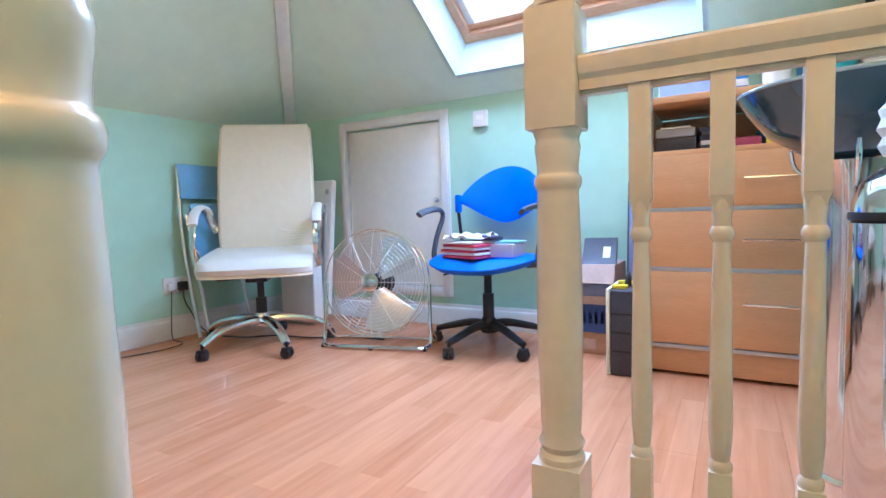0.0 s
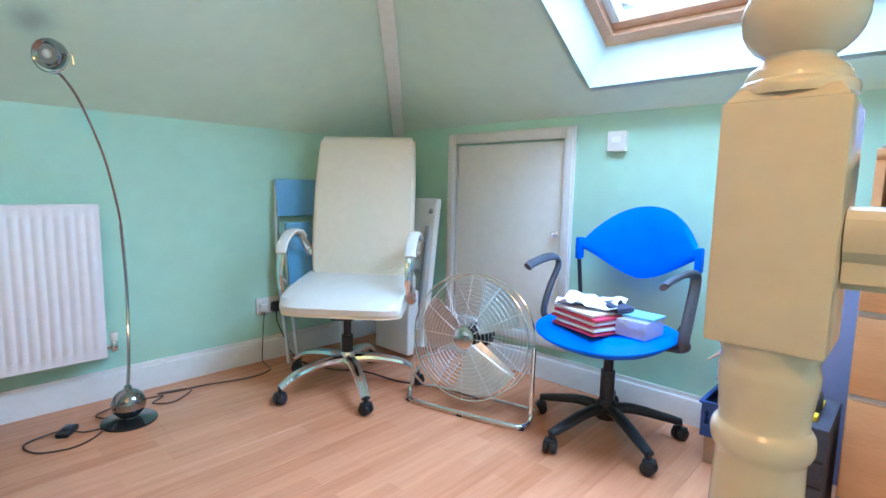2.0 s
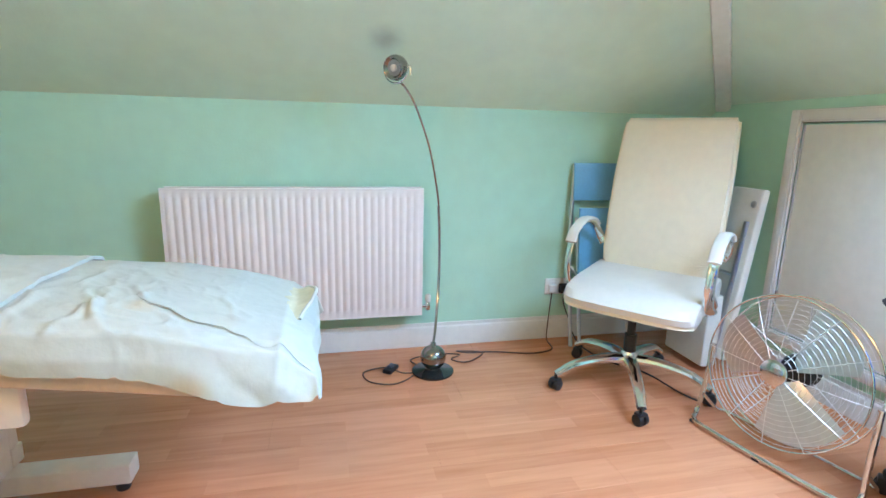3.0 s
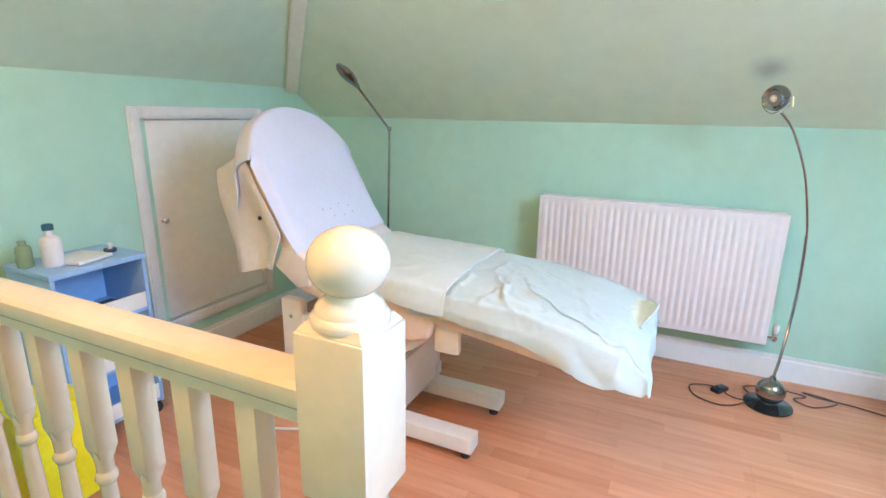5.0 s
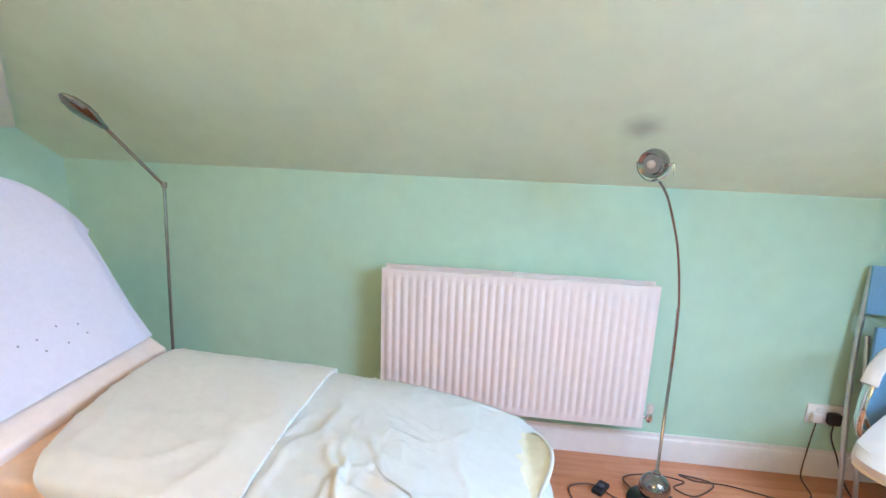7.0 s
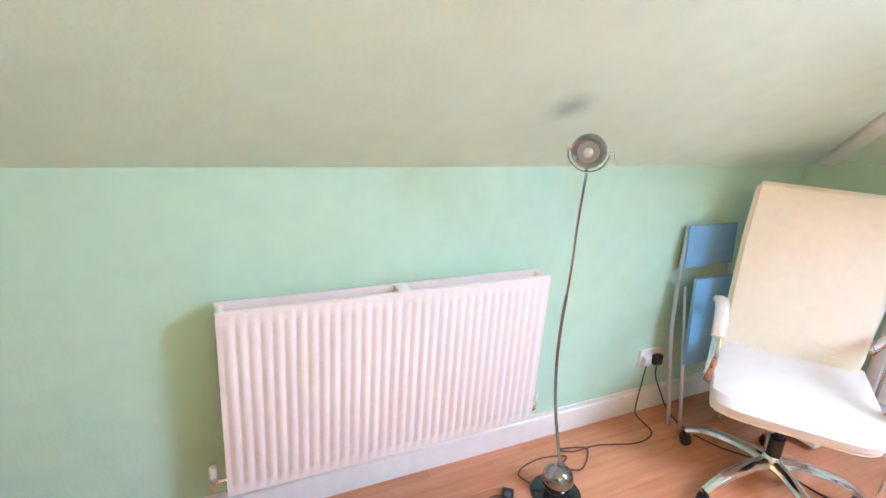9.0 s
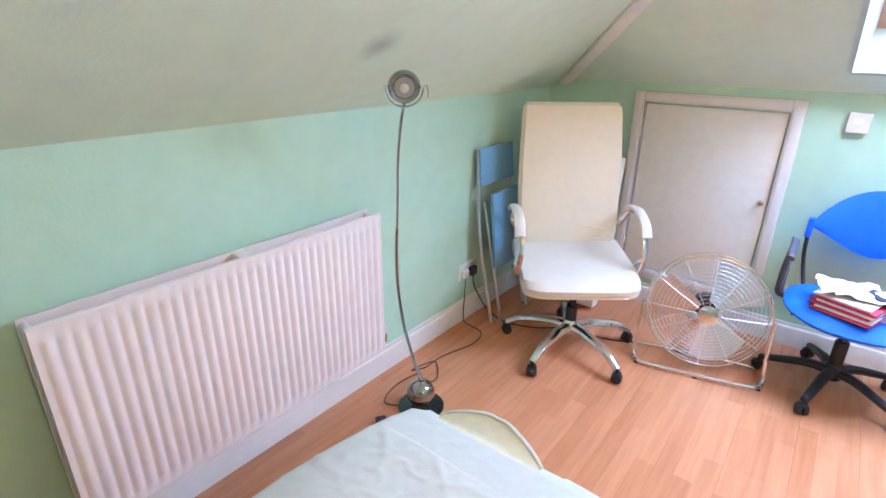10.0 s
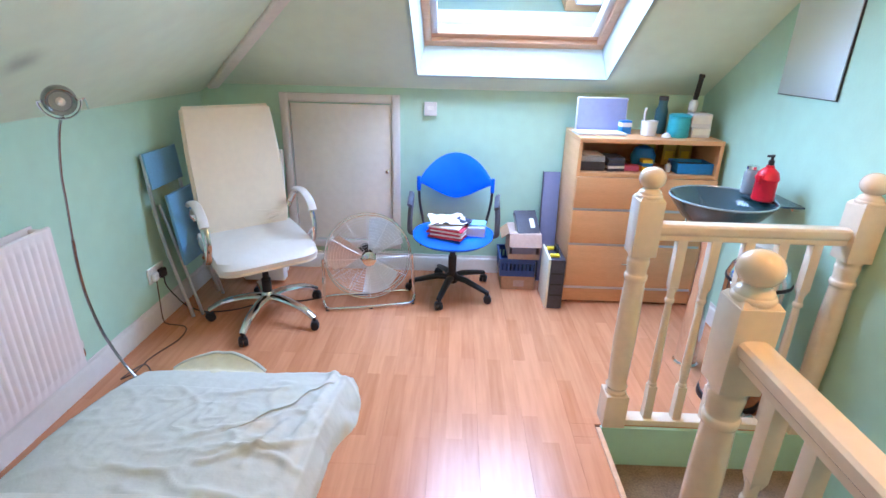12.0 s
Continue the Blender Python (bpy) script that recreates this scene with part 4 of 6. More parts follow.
# ---- chairs ----
def star_base(e, r, z_hub, arm_mat, caster_mat, turn, thick=0.02):
    """Five arms with casters."""
    part("hub", lathe([(0.035, z_hub - 0.05), (0.04, z_hub - 0.04), (0.04, z_hub), (0.028, z_hub + 0.02)], 20), arm_mat, e)
    for i in range(5):
        a = radians(turn + 72 * i)
        c, s = math.cos(a), math.sin(a)
        pts = [(0.02 * c, 0.02 * s, z_hub - 0.015), (r * 0.35 * c, r * 0.35 * s, z_hub - 0.012), (r * 0.75 * c, r * 0.75 * s, z_hub - 0.035), (r * c, r * s, 0.068)]
        part("base_arm", tube(pts, [thick * 1.2, thick * 0.75], 10, 5, flat=0.8), arm_mat, e)
        cs = part("caster", join(T(lathe([(0.012, -0.024), (0.022, -0.022), (0.0245, -0.012), (0.0245, -0.005), (0.018, -0.003)], 18), Matrix.Translation((r * c, r * s, 0.0245)) @ Matrix.Rotation(a + 0.6, 4, "Z") @ Matrix.Rotation(radians(90), 4, "X")),
                                 T(lathe([(0.018, 0.003), (0.0245, 0.005), (0.0245, 0.012), (0.022, 0.022), (0.012, 0.024)], 18), Matrix.Translation((r * c, r * s, 0.0245)) @ Matrix.Rotation(a + 0.6, 4, "Z") @ Matrix.Rotation(radians(90), 4, "X"))), caster_mat, e)
        part("stem_pin", join(tube([(r * c, r * s, 0.03), (r * c, r * s, 0.075)], 0.007, 8), T(box(-0.018, 0.018, -0.020, 0.020, 0.036, 0.052, 0.006), pose(r * c, r * s, 0, 0, 0, math.degrees(a) + 34))), caster_mat, cs)


WCR = -51.6
wc = thing("office_chair", pose(0.585, -0.742, 0, 0, 0, WCR), "high-backed cream leather office chair with chrome arms", "office chair")
WL = Matrix.Rotation(radians(-WCR), 4, "Z") @ Matrix.Translation((-0.585, 0.742, 0))
star_base(wc, 0.32, 0.145, M_CHROME, M_BLACK, -95 - WCR, 0.025)
part("gas_lift", join(tube([(0, 0, 0.14), (0, 0, 0.24)], 0.026, 20), tube([(0, 0, 0.23), (0, 0, 0.34)], 0.017, 16)), M_BLACK, wc)
part("tilt_mechanism", box(-0.12, 0.10, -0.05, 0.05, 0.325, 0.365, 0.008), M_BLACK, wc)
part("tilt_lever", tube([(0.02, -0.04, 0.345), (0.03, -0.17, 0.335), (0.03, -0.20, 0.34)], 0.005, 8, 4), M_BLACK, wc)


def cushion(pts, half_w, inset=0.03, nw=12, wf=None, nose=0.0):
    """A padded shape: a side outline in x, z run across y with soft edges.
    wf: width factor along height; nose: how far the front corners are rounded off."""
    bm = bmesh.new()
    k = len(pts)
    rows = []
    for j in range(nw + 1):
        t = math.sin(math.pi / 2 * (-1 + 2 * j / nw)) if nose else -1 + 2 * j / nw
        rows.append([bm.verts.new((p[0] - (nose * abs(t) ** 7 * max(0.0, (p[0] + 0.1) / 0.28)), half_w * t * (wf(p[1]) if wf else 1), p[1])) for p in pts])
    for a, b in zip(rows, rows[1:]):
        for i in range(k):
            bm.faces.new((a[i], a[(i + 1) % k], b[(i + 1) % k], b[i]))
    bm.faces.new(rows[0])
    bm.faces.new(rows[-1][::-1])
    bmesh.ops.recalc_face_normals(bm, faces=bm.faces)
    es = [e for e in bm.edges if any(len(f.verts) > 4 for f in e.link_faces)]
    bmesh.ops.bevel(bm, geom=es, offset=inset * 0.5, segments=3, affect="EDGES", clamp_overlap=True)
    return bm


part("seat", cushion([(-0.29, 0.405), (-0.30, 0.45), (-0.27, 0.478), (-0.1, 0.462), (0.06, 0.447), (0.15, 0.425), (0.178, 0.395), (0.172, 0.370), (0.14, 0.362), (-0.1, 0.385)], 0.265, 0.03, nw=22, nose=0.055), M_LEATHER_SEAT, wc, "white leather padded seat")
part("seat_shell", cushion([(-0.28, 0.395), (-0.28, 0.404), (-0.1, 0.384), (0.14, 0.360), (0.165, 0.368), (0.168, 0.355), (0.14, 0.350), (-0.1, 0.372)], 0.262, 0.01, nw=22, nose=0.055), M_LEATHER, wc)
bw = lambda z: 1.0 - 0.05 * max(0, (z - 0.95)) / 0.2 - 0.03 * max(0, (0.6 - z)) / 0.2
back_pts = [(-0.245, 0.465), (-0.235, 0.55), (-0.262, 0.70), (-0.305, 0.90), (-0.345, 1.08), (-0.365, 1.135), (-0.385, 1.148), (-0.402, 1.135), (-0.395, 1.08), (-0.355, 0.90), (-0.315, 0.70), (-0.295, 0.55), (-0.295, 0.465)]
part("backrest", cushion(back_pts, 0.252, 0.03, wf=bw), M_LEATHER, wc, "tall cream leather backrest with a creased base")
# gathered creases at the foot of the backrest
for i in range(5):
    ye, ze = 0.10 - 0.035 * i, 0.488 + 0.036 * i
    part("crease", tube([(-0.246, 0.244, 0.525 + 0.004 * i), (-0.240, 0.20, 0.518 + 0.008 * i), (-0.240, 0.5 * (0.20 + ye), 0.5 * (0.512 + ze) - 0.006), (-0.246 - 0.010 * (i > 2) * (i - 2), ye, ze)], [0.0065, 0.002], 6, 5), M_LEATHER, wc)
for s in (-1, 1):
    y = s * 0.285
    part("chrome_arm", tube([(-0.05, s * 0.20, 0.372), (-0.04, y, 0.385), (0.035, y, 0.43), (0.06, y, 0.52), (0.02, y, 0.62), (-0.08, y, 0.672), (-0.19, y, 0.66), (-0.26, y * 0.97, 0.60), (-0.268, y * 0.9, 0.56)], 0.020, 12, 6, flat=0.36), M_CHROME, wc, "curved chrome arm")
    part("arm_pad", tube([(0.045, y, 0.605), (0.01, y, 0.652), (-0.08, y, 0.690), (-0.18, y, 0.682), (-0.225, y, 0.655)], 0.025, 10, 5, flat=0.45), M_LEATHER_SEAT, wc, "white leather arm pad")
    part("arm_strut", tube([(0.05, y, 0.50), (0.0, y, 0.47), (-0.09, y, 0.40), (-0.10, s * 0.22, 0.375)], 0.009, 8, 5), M_CHROME, wc)

BCR = -92
bc = thing("office_chair", pose(1.628, -0.335, 0, 0, 0, BCR), "bright blue operator chair with black loop arms", "office chair")
star_base(bc, 0.27, 0.12, M_BLACK, M_BLACK, -106 - BCR, 0.022)
part("gas_lift", join(tube([(0, 0, 0.11), (0, 0, 0.25)], 0.026, 20), tube([(0, 0, 0.24), (0, 0, 0.36)], 0.018, 16)), M_BLACK, bc)
part("tilt_mechanism", box(-0.09, 0.09, -0.05, 0.05, 0.34, 0.366, 0.008), M_BLACK, bc)
part("tilt_lever", tube([(0.03, -0.04, 0.350), (0.06, -0.16, 0.345), (0.06, -0.20, 0.335)], 0.005, 8, 4), M_BLACK, bc)


def rounded_plate(w, d, z0, z1, sag, p=2.6, n=40, rings=8):
    """A soft super-ellipse pad, d along x and w across y, dished by sag."""
    bm = bmesh.new()
    top, bot = [], []
    for lvl, store in ((z1, top), (z0, bot)):
        for i in range(rings + 1):
            r = i / rings
            ring = []
            for j in range(n):
                a = 2 * math.pi * j / n
                c, s = math.cos(a), math.sin(a)
                x = d * r * math.copysign(abs(c) ** (2 / p), c)
                y = w * r * math.copysign(abs(s) ** (2 / p), s)
                edge = max(0.0, r - 0.75) / 0.25
                z = lvl + (-(z1 - z0) * 0.45 * edge ** 2.2 if lvl == z1 else (z1 - z0) * 0.45 * edge ** 2.2)
                z += sag * ((y / w) ** 2 - 0.9 * max(0, x / d) ** 2 * 1.0)
                ring.append(bm.verts.new((x, y, z)))
            store.append(ring)
    for store in (top, bot):
        for a, b in zip(store, store[1:]):
            for j in range(n):
                bm.faces.new((a[j], a[(j + 1) % n], b[(j + 1) % n], b[j]))
    for j in range(n):
        bm.faces.new((top[-1][j], top[-1][(j + 1) % n], bot[-1][(j + 1) % n], bot[-1][j]))
    bmesh.ops.remove_doubles(bm, verts=bm.verts, dist=1e-5)
    bmesh.ops.recalc_face_normals(bm, faces=bm.faces)
    return bm


part("seat", T(rounded_plate(0.245, 0.215, 0.365, 0.425, 0.018), pose(0.03, 0, 0)), M_BLUE, bc, "blue upholstered seat")
# lens-shaped backrest
bm = bmesh.new()
nn = 28
rows = []
for side, dx in ((0, 0.0), (1, -0.028)):
    grid_ = []
    for i in range(nn + 1):
        t = -1 + 2 * i / nn
        y = 0.228 * t
        hi = 0.690 + 0.158 * (max(0, 1 - abs(t) ** 2.1)) ** 0.85
        lo = 0.672 - 0.102 * (max(0, 1 - abs(t) ** 1.7)) ** 1.3
        col = []
        for k in range(9):
            q = k / 8
            z = lo + (hi - lo) * q
            bulge = 0.5 * (1 - (2 * q - 1) ** 2) ** 0.5 * (0.02)
            x = -0.135 - 0.075 * (1 - t * t) - (z - 0.6) * 0.22 + (bulge if side == 0 else -bulge) + dx * 0.6
            col.append(bm.verts.new((x, y, z)))
        grid_.append(col)
    rows.append(grid_)
for g in rows:
    for a, b in zip(g, g[1:]):
        for k in range(8):
            bm.faces.new((a[k], a[k + 1], b[k + 1], b[k]))
for i in range(nn):
    for k in (0, 8):
        bm.faces.new((rows[0][i][k], rows[0][i + 1][k], rows[1][i + 1][k], rows[1][i][k]))
for i in (0, nn):
    for k in range(8):
        bm.faces.new((rows[0][i][k], rows[0][i][k + 1], rows[1][i][k + 1], rows[1][i][k]))
bmesh.ops.recalc_face_normals(bm, faces=bm.faces)
part("backrest", bm, M_BLUE, bc, "blue lens-shaped backrest", sharp=60)
for s in (-1, 1):
    part("back_bracket", box(-0.172, -0.135, s * 0.232 - 0.012, s * 0.232 + 0.012, 0.625, 0.715, 0.008), M_BLUE, bc)
    part("back_upright", tube([(-0.15, s * 0.232, 0.64), (-0.155, s * 0.225, 0.54), (-0.13, s * 0.20, 0.43), (-0.06, s * 0.17, 0.37)], 0.0085, 8, 5), M_BLACK, bc)
    y = s * 0.262
    part("loop_arm", tube([(0.0, s * 0.20, 0.385), (0.01, y, 0.395), (0.035, y * 1.02, 0.43), (0.0, y * 1.02, 0.52), (-0.045, y, 0.60), (-0.035, y, 0.635), (0.03, y * 0.98, 0.645), (0.14, y * 0.96, 0.632), (0.18, y * 0.95, 0.62)], [0.021, 0.017], 10, 6, flat=0.62), M_GREYPL, bc, "dark grey moulded arm")

# things on the blue seat
M_RED = material("pink_red_fabric", (0.62, 0.06, 0.12), 0.8, noise_scale=20, vary=0.2)
M_WHITE = material("white_paper", (0.78, 0.77, 0.76), 0.8, noise_scale=10, vary=0.06)
M_NAVY = material("navy_cotton", (0.05, 0.06, 0.11), 0.8, noise_scale=20, vary=0.2)
st = thing("folded_fabrics", pose(1.605, -0.445, 0.428, 0, 0, -20), "stack of folded red and white fabrics on the blue seat", "fabric stack")
for i in range(6):
    w = 0.104 - 0.006 * (i % 2)
    bm = box(-w, w, -0.085, 0.085, 0.001 + 0.012 * i, 0.012 + 0.012 * i, 0.005, 2)
    for v in bm.verts:
        v.co.z += 0.004 * nz(v.co.x, v.co.y, 20, i)
        v.co.x += 0.010 * math.sin(i * 2.3) + 0.006 * nz(v.co.y, i, 9)
    part("folded_layer", bm, (M_RED, M_WHITE, M_RED, M_WHITE, M_RED, M_WHITE)[i], st, "pink-red folded layer" if i % 2 == 0 else "white folded layer")
bmw = thing("paper", pose(1.59, -0.42, 0.503, 0, 0, 10), "crumpled white paper on the fabric stack", "paper")
cloth("crumpled_sheet", lambda u, v: Vector(((u - 0.5) * 0.21 + 0.01 * nz(u, v, 5), (v - 0.5) * 0.17 + 0.01 * nz(v, u, 5), 0.006 + 0.036 * abs(nz(u, v, 3.5, 2)) + 0.01 * abs(nz(u, v, 9, 4)))), 22, 18, M_WHITE, bmw, thick=0.001)
nv = thing("cloth", pose(1.685, -0.43, 0.505, 0, 6, -20), "folded navy cloth on the fabric stack", "cloth")
part("fold", box(-0.045, 0.045, -0.04, 0.04, 0.0, 0.018, 0.007), M_NAVY, nv)
M_CLEAR = material("clear_plastic", (0.80, 0.78, 0.84), 0.12, noise_scale=6, vary=0.05, alpha=0.55)
tb = thing("plastic_tub", pose(1.765, -0.42, 0.430, 0, 0, -6), "clear plastic tub with a blue lid on the blue seat", "tub")
part("body", box(-0.055, 0.055, -0.06, 0.06, 0, 0.058, 0.008), M_CLEAR, tb)
part("lid", box(-0.05, 0.058, -0.03, 0.064, 0.059, 0.068, 0.003), material("pale_blue_plastic", (0.25, 0.60, 0.75), 0.35), tb, "pale blue lid")

# ---- floor fan ----
FR = 0.252
M_WIRE = material("bright_wire", (0.90, 0.91, 0.92), 0.35, 0.9, noise_scale=10, vary=0.05)
fan = thing("floor_fan", pose(1.125, -0.515, 0, 0, 0, 14), "round chrome wire floor fan standing on the laminate", "fan")
FC = Vector((0, 0, 0.305))
tilt = Matrix.Translation(FC) @ Matrix.Rotation(radians(-8), 4, "X") @ Matrix.Translation(-FC)
ft = lambda bm: T(bm, tilt)
for y, nm in ((-0.075, "front_guard"), (0.075, "rear_guard")):
    s = -1 if y < 0 else 1
    dome = lambda r: y * (1 - 0.45 * (r / FR) ** 2)
    bms = [tube([FC + Vector((r * math.cos(a), dome(r), r * math.sin(a))) for a in [2 * math.pi * i / 40 for i in range(40)]], 0.0007, 4, closed=True) for r in [0.055 + 0.0165 * i for i in range(12)]]
    bms += [tube([FC + Vector((r * math.cos(a), dome(r) + s * 0.002, r * math.sin(a))) for r in (0.045, 0.12, 0.19, FR)], 0.0013, 4) for a in [2 * math.pi * i / 12 for i in range(12)]]
    part(nm, ft(join(*bms)), M_WIRE, fan, "fine bright wire guard")
part("rim", ft(join(*[tube([FC + Vector((FR * math.cos(a), yy, FR * math.sin(a))) for a in [2 * math.pi * i / 56 for i in range(56)]], 0.0035, 8, closed=True) for yy in (-0.04, 0.04)])), M_CHROME, fan)
part("badge", ft(T(lathe([(0.042, 0), (0.042, 0.006), (0.03, 0.01)], 28), Matrix.Translation(FC + Vector((0, -0.078, 0))) @ Matrix.Rotation(radians(90), 4, "X"))), M_CHROME, fan)
part("motor", ft(T(lathe([(0.02, -0.03), (0.045, -0.02), (0.055, 0.0), (0.055, 0.05), (0.04, 0.07)], 24), Matrix.Translation(FC + Vector((0, 0.055, 0))) @ Matrix.Rotation(radians(-90), 4, "X"))), M_BLACK, fan, "black motor housing")
M_BLADE = material("polished_blade", (0.70, 0.69, 0.70), 0.34, 0.9, noise_scale=5, vary=0.1)
for i in range(3):
    bm = bmesh.new()
    g = []
    for a in range(9):
        t = a / 8
        ang_ = radians(120 * i + 52) + (t - 0.5) * 1.15
        col = []
        for b in range(7):
            r = 0.035 + (0.185 + 0.02 * math.sin(math.pi * t)) * b / 6
            col.append(bm.verts.new(FC + Vector((r * math.cos(ang_), 0.005 + (t - 0.5) * 0.07 * (0.5 + 0.5 * b / 6), r * math.sin(ang_)))))
        g.append(col)
    for a, b in zip(g, g[1:]):
        for k in range(6):
            bm.faces.new((a[k], a[k + 1], b[k + 1], b[k]))
    bl = part("blade", ft(bm), M_BLADE, fan, "polished metal blade")
    md = bl.modifiers.new("thickness", "SOLIDIFY")
    md.thickness = 0.0015
part("foot_frame", tube([(-FR - 0.012, 0.0, 0.30), (-FR - 0.016, -0.02, 0.12), (-FR - 0.02, -0.035, 0.03), (-FR + 0.0, -0.075, 0.012), (-FR + 0.06, -0.09, 0.012), (0, -0.095, 0.012), (FR - 0.06, -0.09, 0.012), (FR, -0.075, 0.012), (FR + 0.02, -0.035, 0.03), (FR + 0.016, -0.02, 0.12), (FR + 0.012, 0.0, 0.30)], 0.0095, 10, 6), M_CHROME, fan, "bent chrome tube stand")
part("rear_foot", tube([(-FR - 0.018, -0.02, 0.10), (-FR - 0.015, 0.08, 0.012), (-FR + 0.05, 0.10, 0.010), (FR - 0.05, 0.10, 0.010), (FR + 0.015, 0.08, 0.012), (FR + 0.018, -0.02, 0.10)], 0.006, 8, 5), M_CHROME, fan)
for x in (-FR + 0.0, 0.0, FR - 0.0):
    part("rubber_foot", box(x - 0.012, x + 0.012, -0.104 if x == 0 else -0.086, -0.084 if x == 0 else -0.066, 0.0, 0.012, 0.003), M_BLACK, fan)

# ---- folded blue chair and white folded table in the corner ----
M_PBLUE = material("sky_blue_plastic", (0.16, 0.40, 0.62), 0.4, noise_scale=8, vary=0.08)
M_SILVER = material("silver_tube", (0.62, 0.64, 0.67), 0.3, 1.0, noise_scale=12, vary=0.08)
fc = thing("folding_chair", pose(0.05, -0.63, 0), "folded sky-blue chair with silver legs leaning on the wall", "folding chair")
q = lambda z: 0.105 - 0.09 * (z / 0.93) - 0.02
for s in (-1, 1):
    part("leg", tube([(q(0) + 0.03, s * 0.165, 0.011), (q(0.5) - 0.02, s * 0.16, 0.5), (q(0.93) - 0.018, s * 0.145, 0.925)], 0.010, 10, 4), M_SILVER, fc)
    part("rear_leg", tube([(q(0) + 0.07, s * 0.135, 0.011), (q(0.4) + 0.02, s * 0.135, 0.45), (q(0.7), s * 0.135, 0.66)], 0.009, 10, 4), M_SILVER, fc)
bk_ = box(-0.006, 0.006, -0.155, 0.155, 0.745, 0.93, 0.004)
for v in bk_.verts:
    v.co.x += q(v.co.z) + 0.006 - 0.04 * (v.co.y / 0.155) ** 2 * 0.3
part("backrest", bk_, M_PBLUE, fc, "sky-blue plastic back panel")
se = box(-0.009, 0.009, -0.15, 0.15, 0.32, 0.715, 0.006)
for v in se.verts:
    v.co.x += q(v.co.z) + 0.055
part("seat", se, M_PBLUE, fc, "sky-blue plastic seat folded up")
M_PANELW = material("white_melamine", (0.86, 0.86, 0.80), 0.35, noise_scale=4, vary=0.04)
ft_ = thing("folding_table", pose(0.335, -0.20, 0), "folded white table leaning in the corner behind the chair", "folding table")
part("tabletop", T(box(-0.19, 0.19, -0.02, 0.02, 0.045, 0.85, 0.012, 3), Matrix.Rotation(radians(-7), 4, "X")), M_PANELW, ft_)
part("folded_leg", T(join(tube([(-0.15, -0.03, 0.0), (-0.15, -0.03, 0.7)], 0.011), tube([(0.15, -0.03, 0.0), (0.15, -0.03, 0.7)], 0.011), tube([(-0.15, -0.03, 0.45), (0.15, -0.03, 0.45)], 0.009)), Matrix.Rotation(radians(-7), 4, "X")), M_SILVER, ft_)
part("lower_casing", box(-0.06, 0.205, -0.13, -0.055, 0.03, 0.37, 0.012, 3), M_PANELW, ft_)
part("catch", T(lathe([(0.016, 0), (0.016, 0.004), (0.01, 0.008)], 16), Matrix.Rotation(radians(-7), 4, "X") @ Matrix.Translation((0.155, -0.02, 0.78)) @ Matrix.Rotation(radians(90), 4, "X")), M_SILVER, ft_)

# ---- socket, plug, wall box ----
sk_ = thing("wall_socket", pose(0.0, -0.81, 0.285), "white double wall socket above the skirting", "socket")
part("faceplate", box(0.0005, 0.010, -0.073, 0.073, -0.043, 0.043, 0.003), M_GLOSS, sk_)
for s in (-1, 1):
    part("rocker", box(0.010, 0.014, s * 0.03 - 0.007, s * 0.03 + 0.007, 0.012, 0.028, 0.001), M_GLOSS, sk_)
pl = thing("plug", pose(0.0, -0.785, 0.278), "black mains plug pushed into the wall socket", "plug")
part("body", box(0.0105, 0.042, -0.024, 0.024, -0.026, 0.024, 0.009, 3), M_BLACK, pl)
part("flex", tube([(0.03, 0, -0.02), (0.035, 0.0, -0.08), (0.06, 0.02, -0.15), (0.12, 0.02, -0.215), (0.22, 0.03, -0.255), (0.36, 0.10, -0.2735), (0.5, 0.2, -0.2735), (0.72, 0.24, -0.2735), (0.9, 0.33, -0.2735), (1.1, 0.35, -0.2735)], 0.0035, 6, 8), M_BLACK, pl)
pw = thing("plug", pose(0.0, -0.848, 0.278), "small white plug with thin flex in the socket", "plug")
part("body", box(0.0105, 0.035, -0.021, 0.021, -0.023, 0.021, 0.008, 3), M_GLOSS, pw)
wb = thing("control_box", pose(1.46, -0.0, 1.11), "small white thermostat box on the wall beside the eaves door", "thermostat")
part("casing", box(-0.04, 0.04, -0.024, -0.0005, -0.042, 0.042, 0.006, 3), M_GLOSS, wb)
part("screen", box(-0.02, 0.02, -0.0255, -0.0242, -0.005, 0.018), M_DOOR, wb, "pale grey display")

# ---- chest of drawers ----
CX_0, CX_1, CY0, CY1 = 2.318, 3.118, -0.435, -0.022
cab = thing("chest_of_drawers", pose((CX_0 + CX_1) / 2, (CY0 + CY1) / 2, 0), "beech-effect chest of three drawers with an open top shelf", "chest of drawers")
cb = lambda bm: T(bm, Matrix.Translation((-(CX_0 + CX_1) / 2, -(CY0 + CY1) / 2, 0)))
part("top_panel", cb(box(CX_0, CX_1, CY0, CY1, 0.995, 1.02, 0.002)), M_BEECH, cab)
for x in (CX_0, CX_1 - 0.02):
    part("side_panel", cb(box(x, x + 0.02, CY0 + 0.002, CY1, 0.012, 0.994, 0.0015)), M_BEECH, cab)
part("back_panel", cb(box(CX_0 + 0.021, CX_1 - 0.021, CY1 - 0.01, CY1 - 0.002, 0.03, 0.99)), M_BEECH, cab)
part("shelf_board", cb(box(CX_0 + 0.021, CX_1 - 0.021, CY0 + 0.004, CY1 - 0.012, 0.805, 0.825, 0.001)), M_BEECH, cab)
part("plinth", cb(box(CX_0 + 0.021, CX_1 - 0.021, CY0 + 0.01, CY0 + 0.03, 0.012, 0.100, 0.001)), M_BEECH, cab)
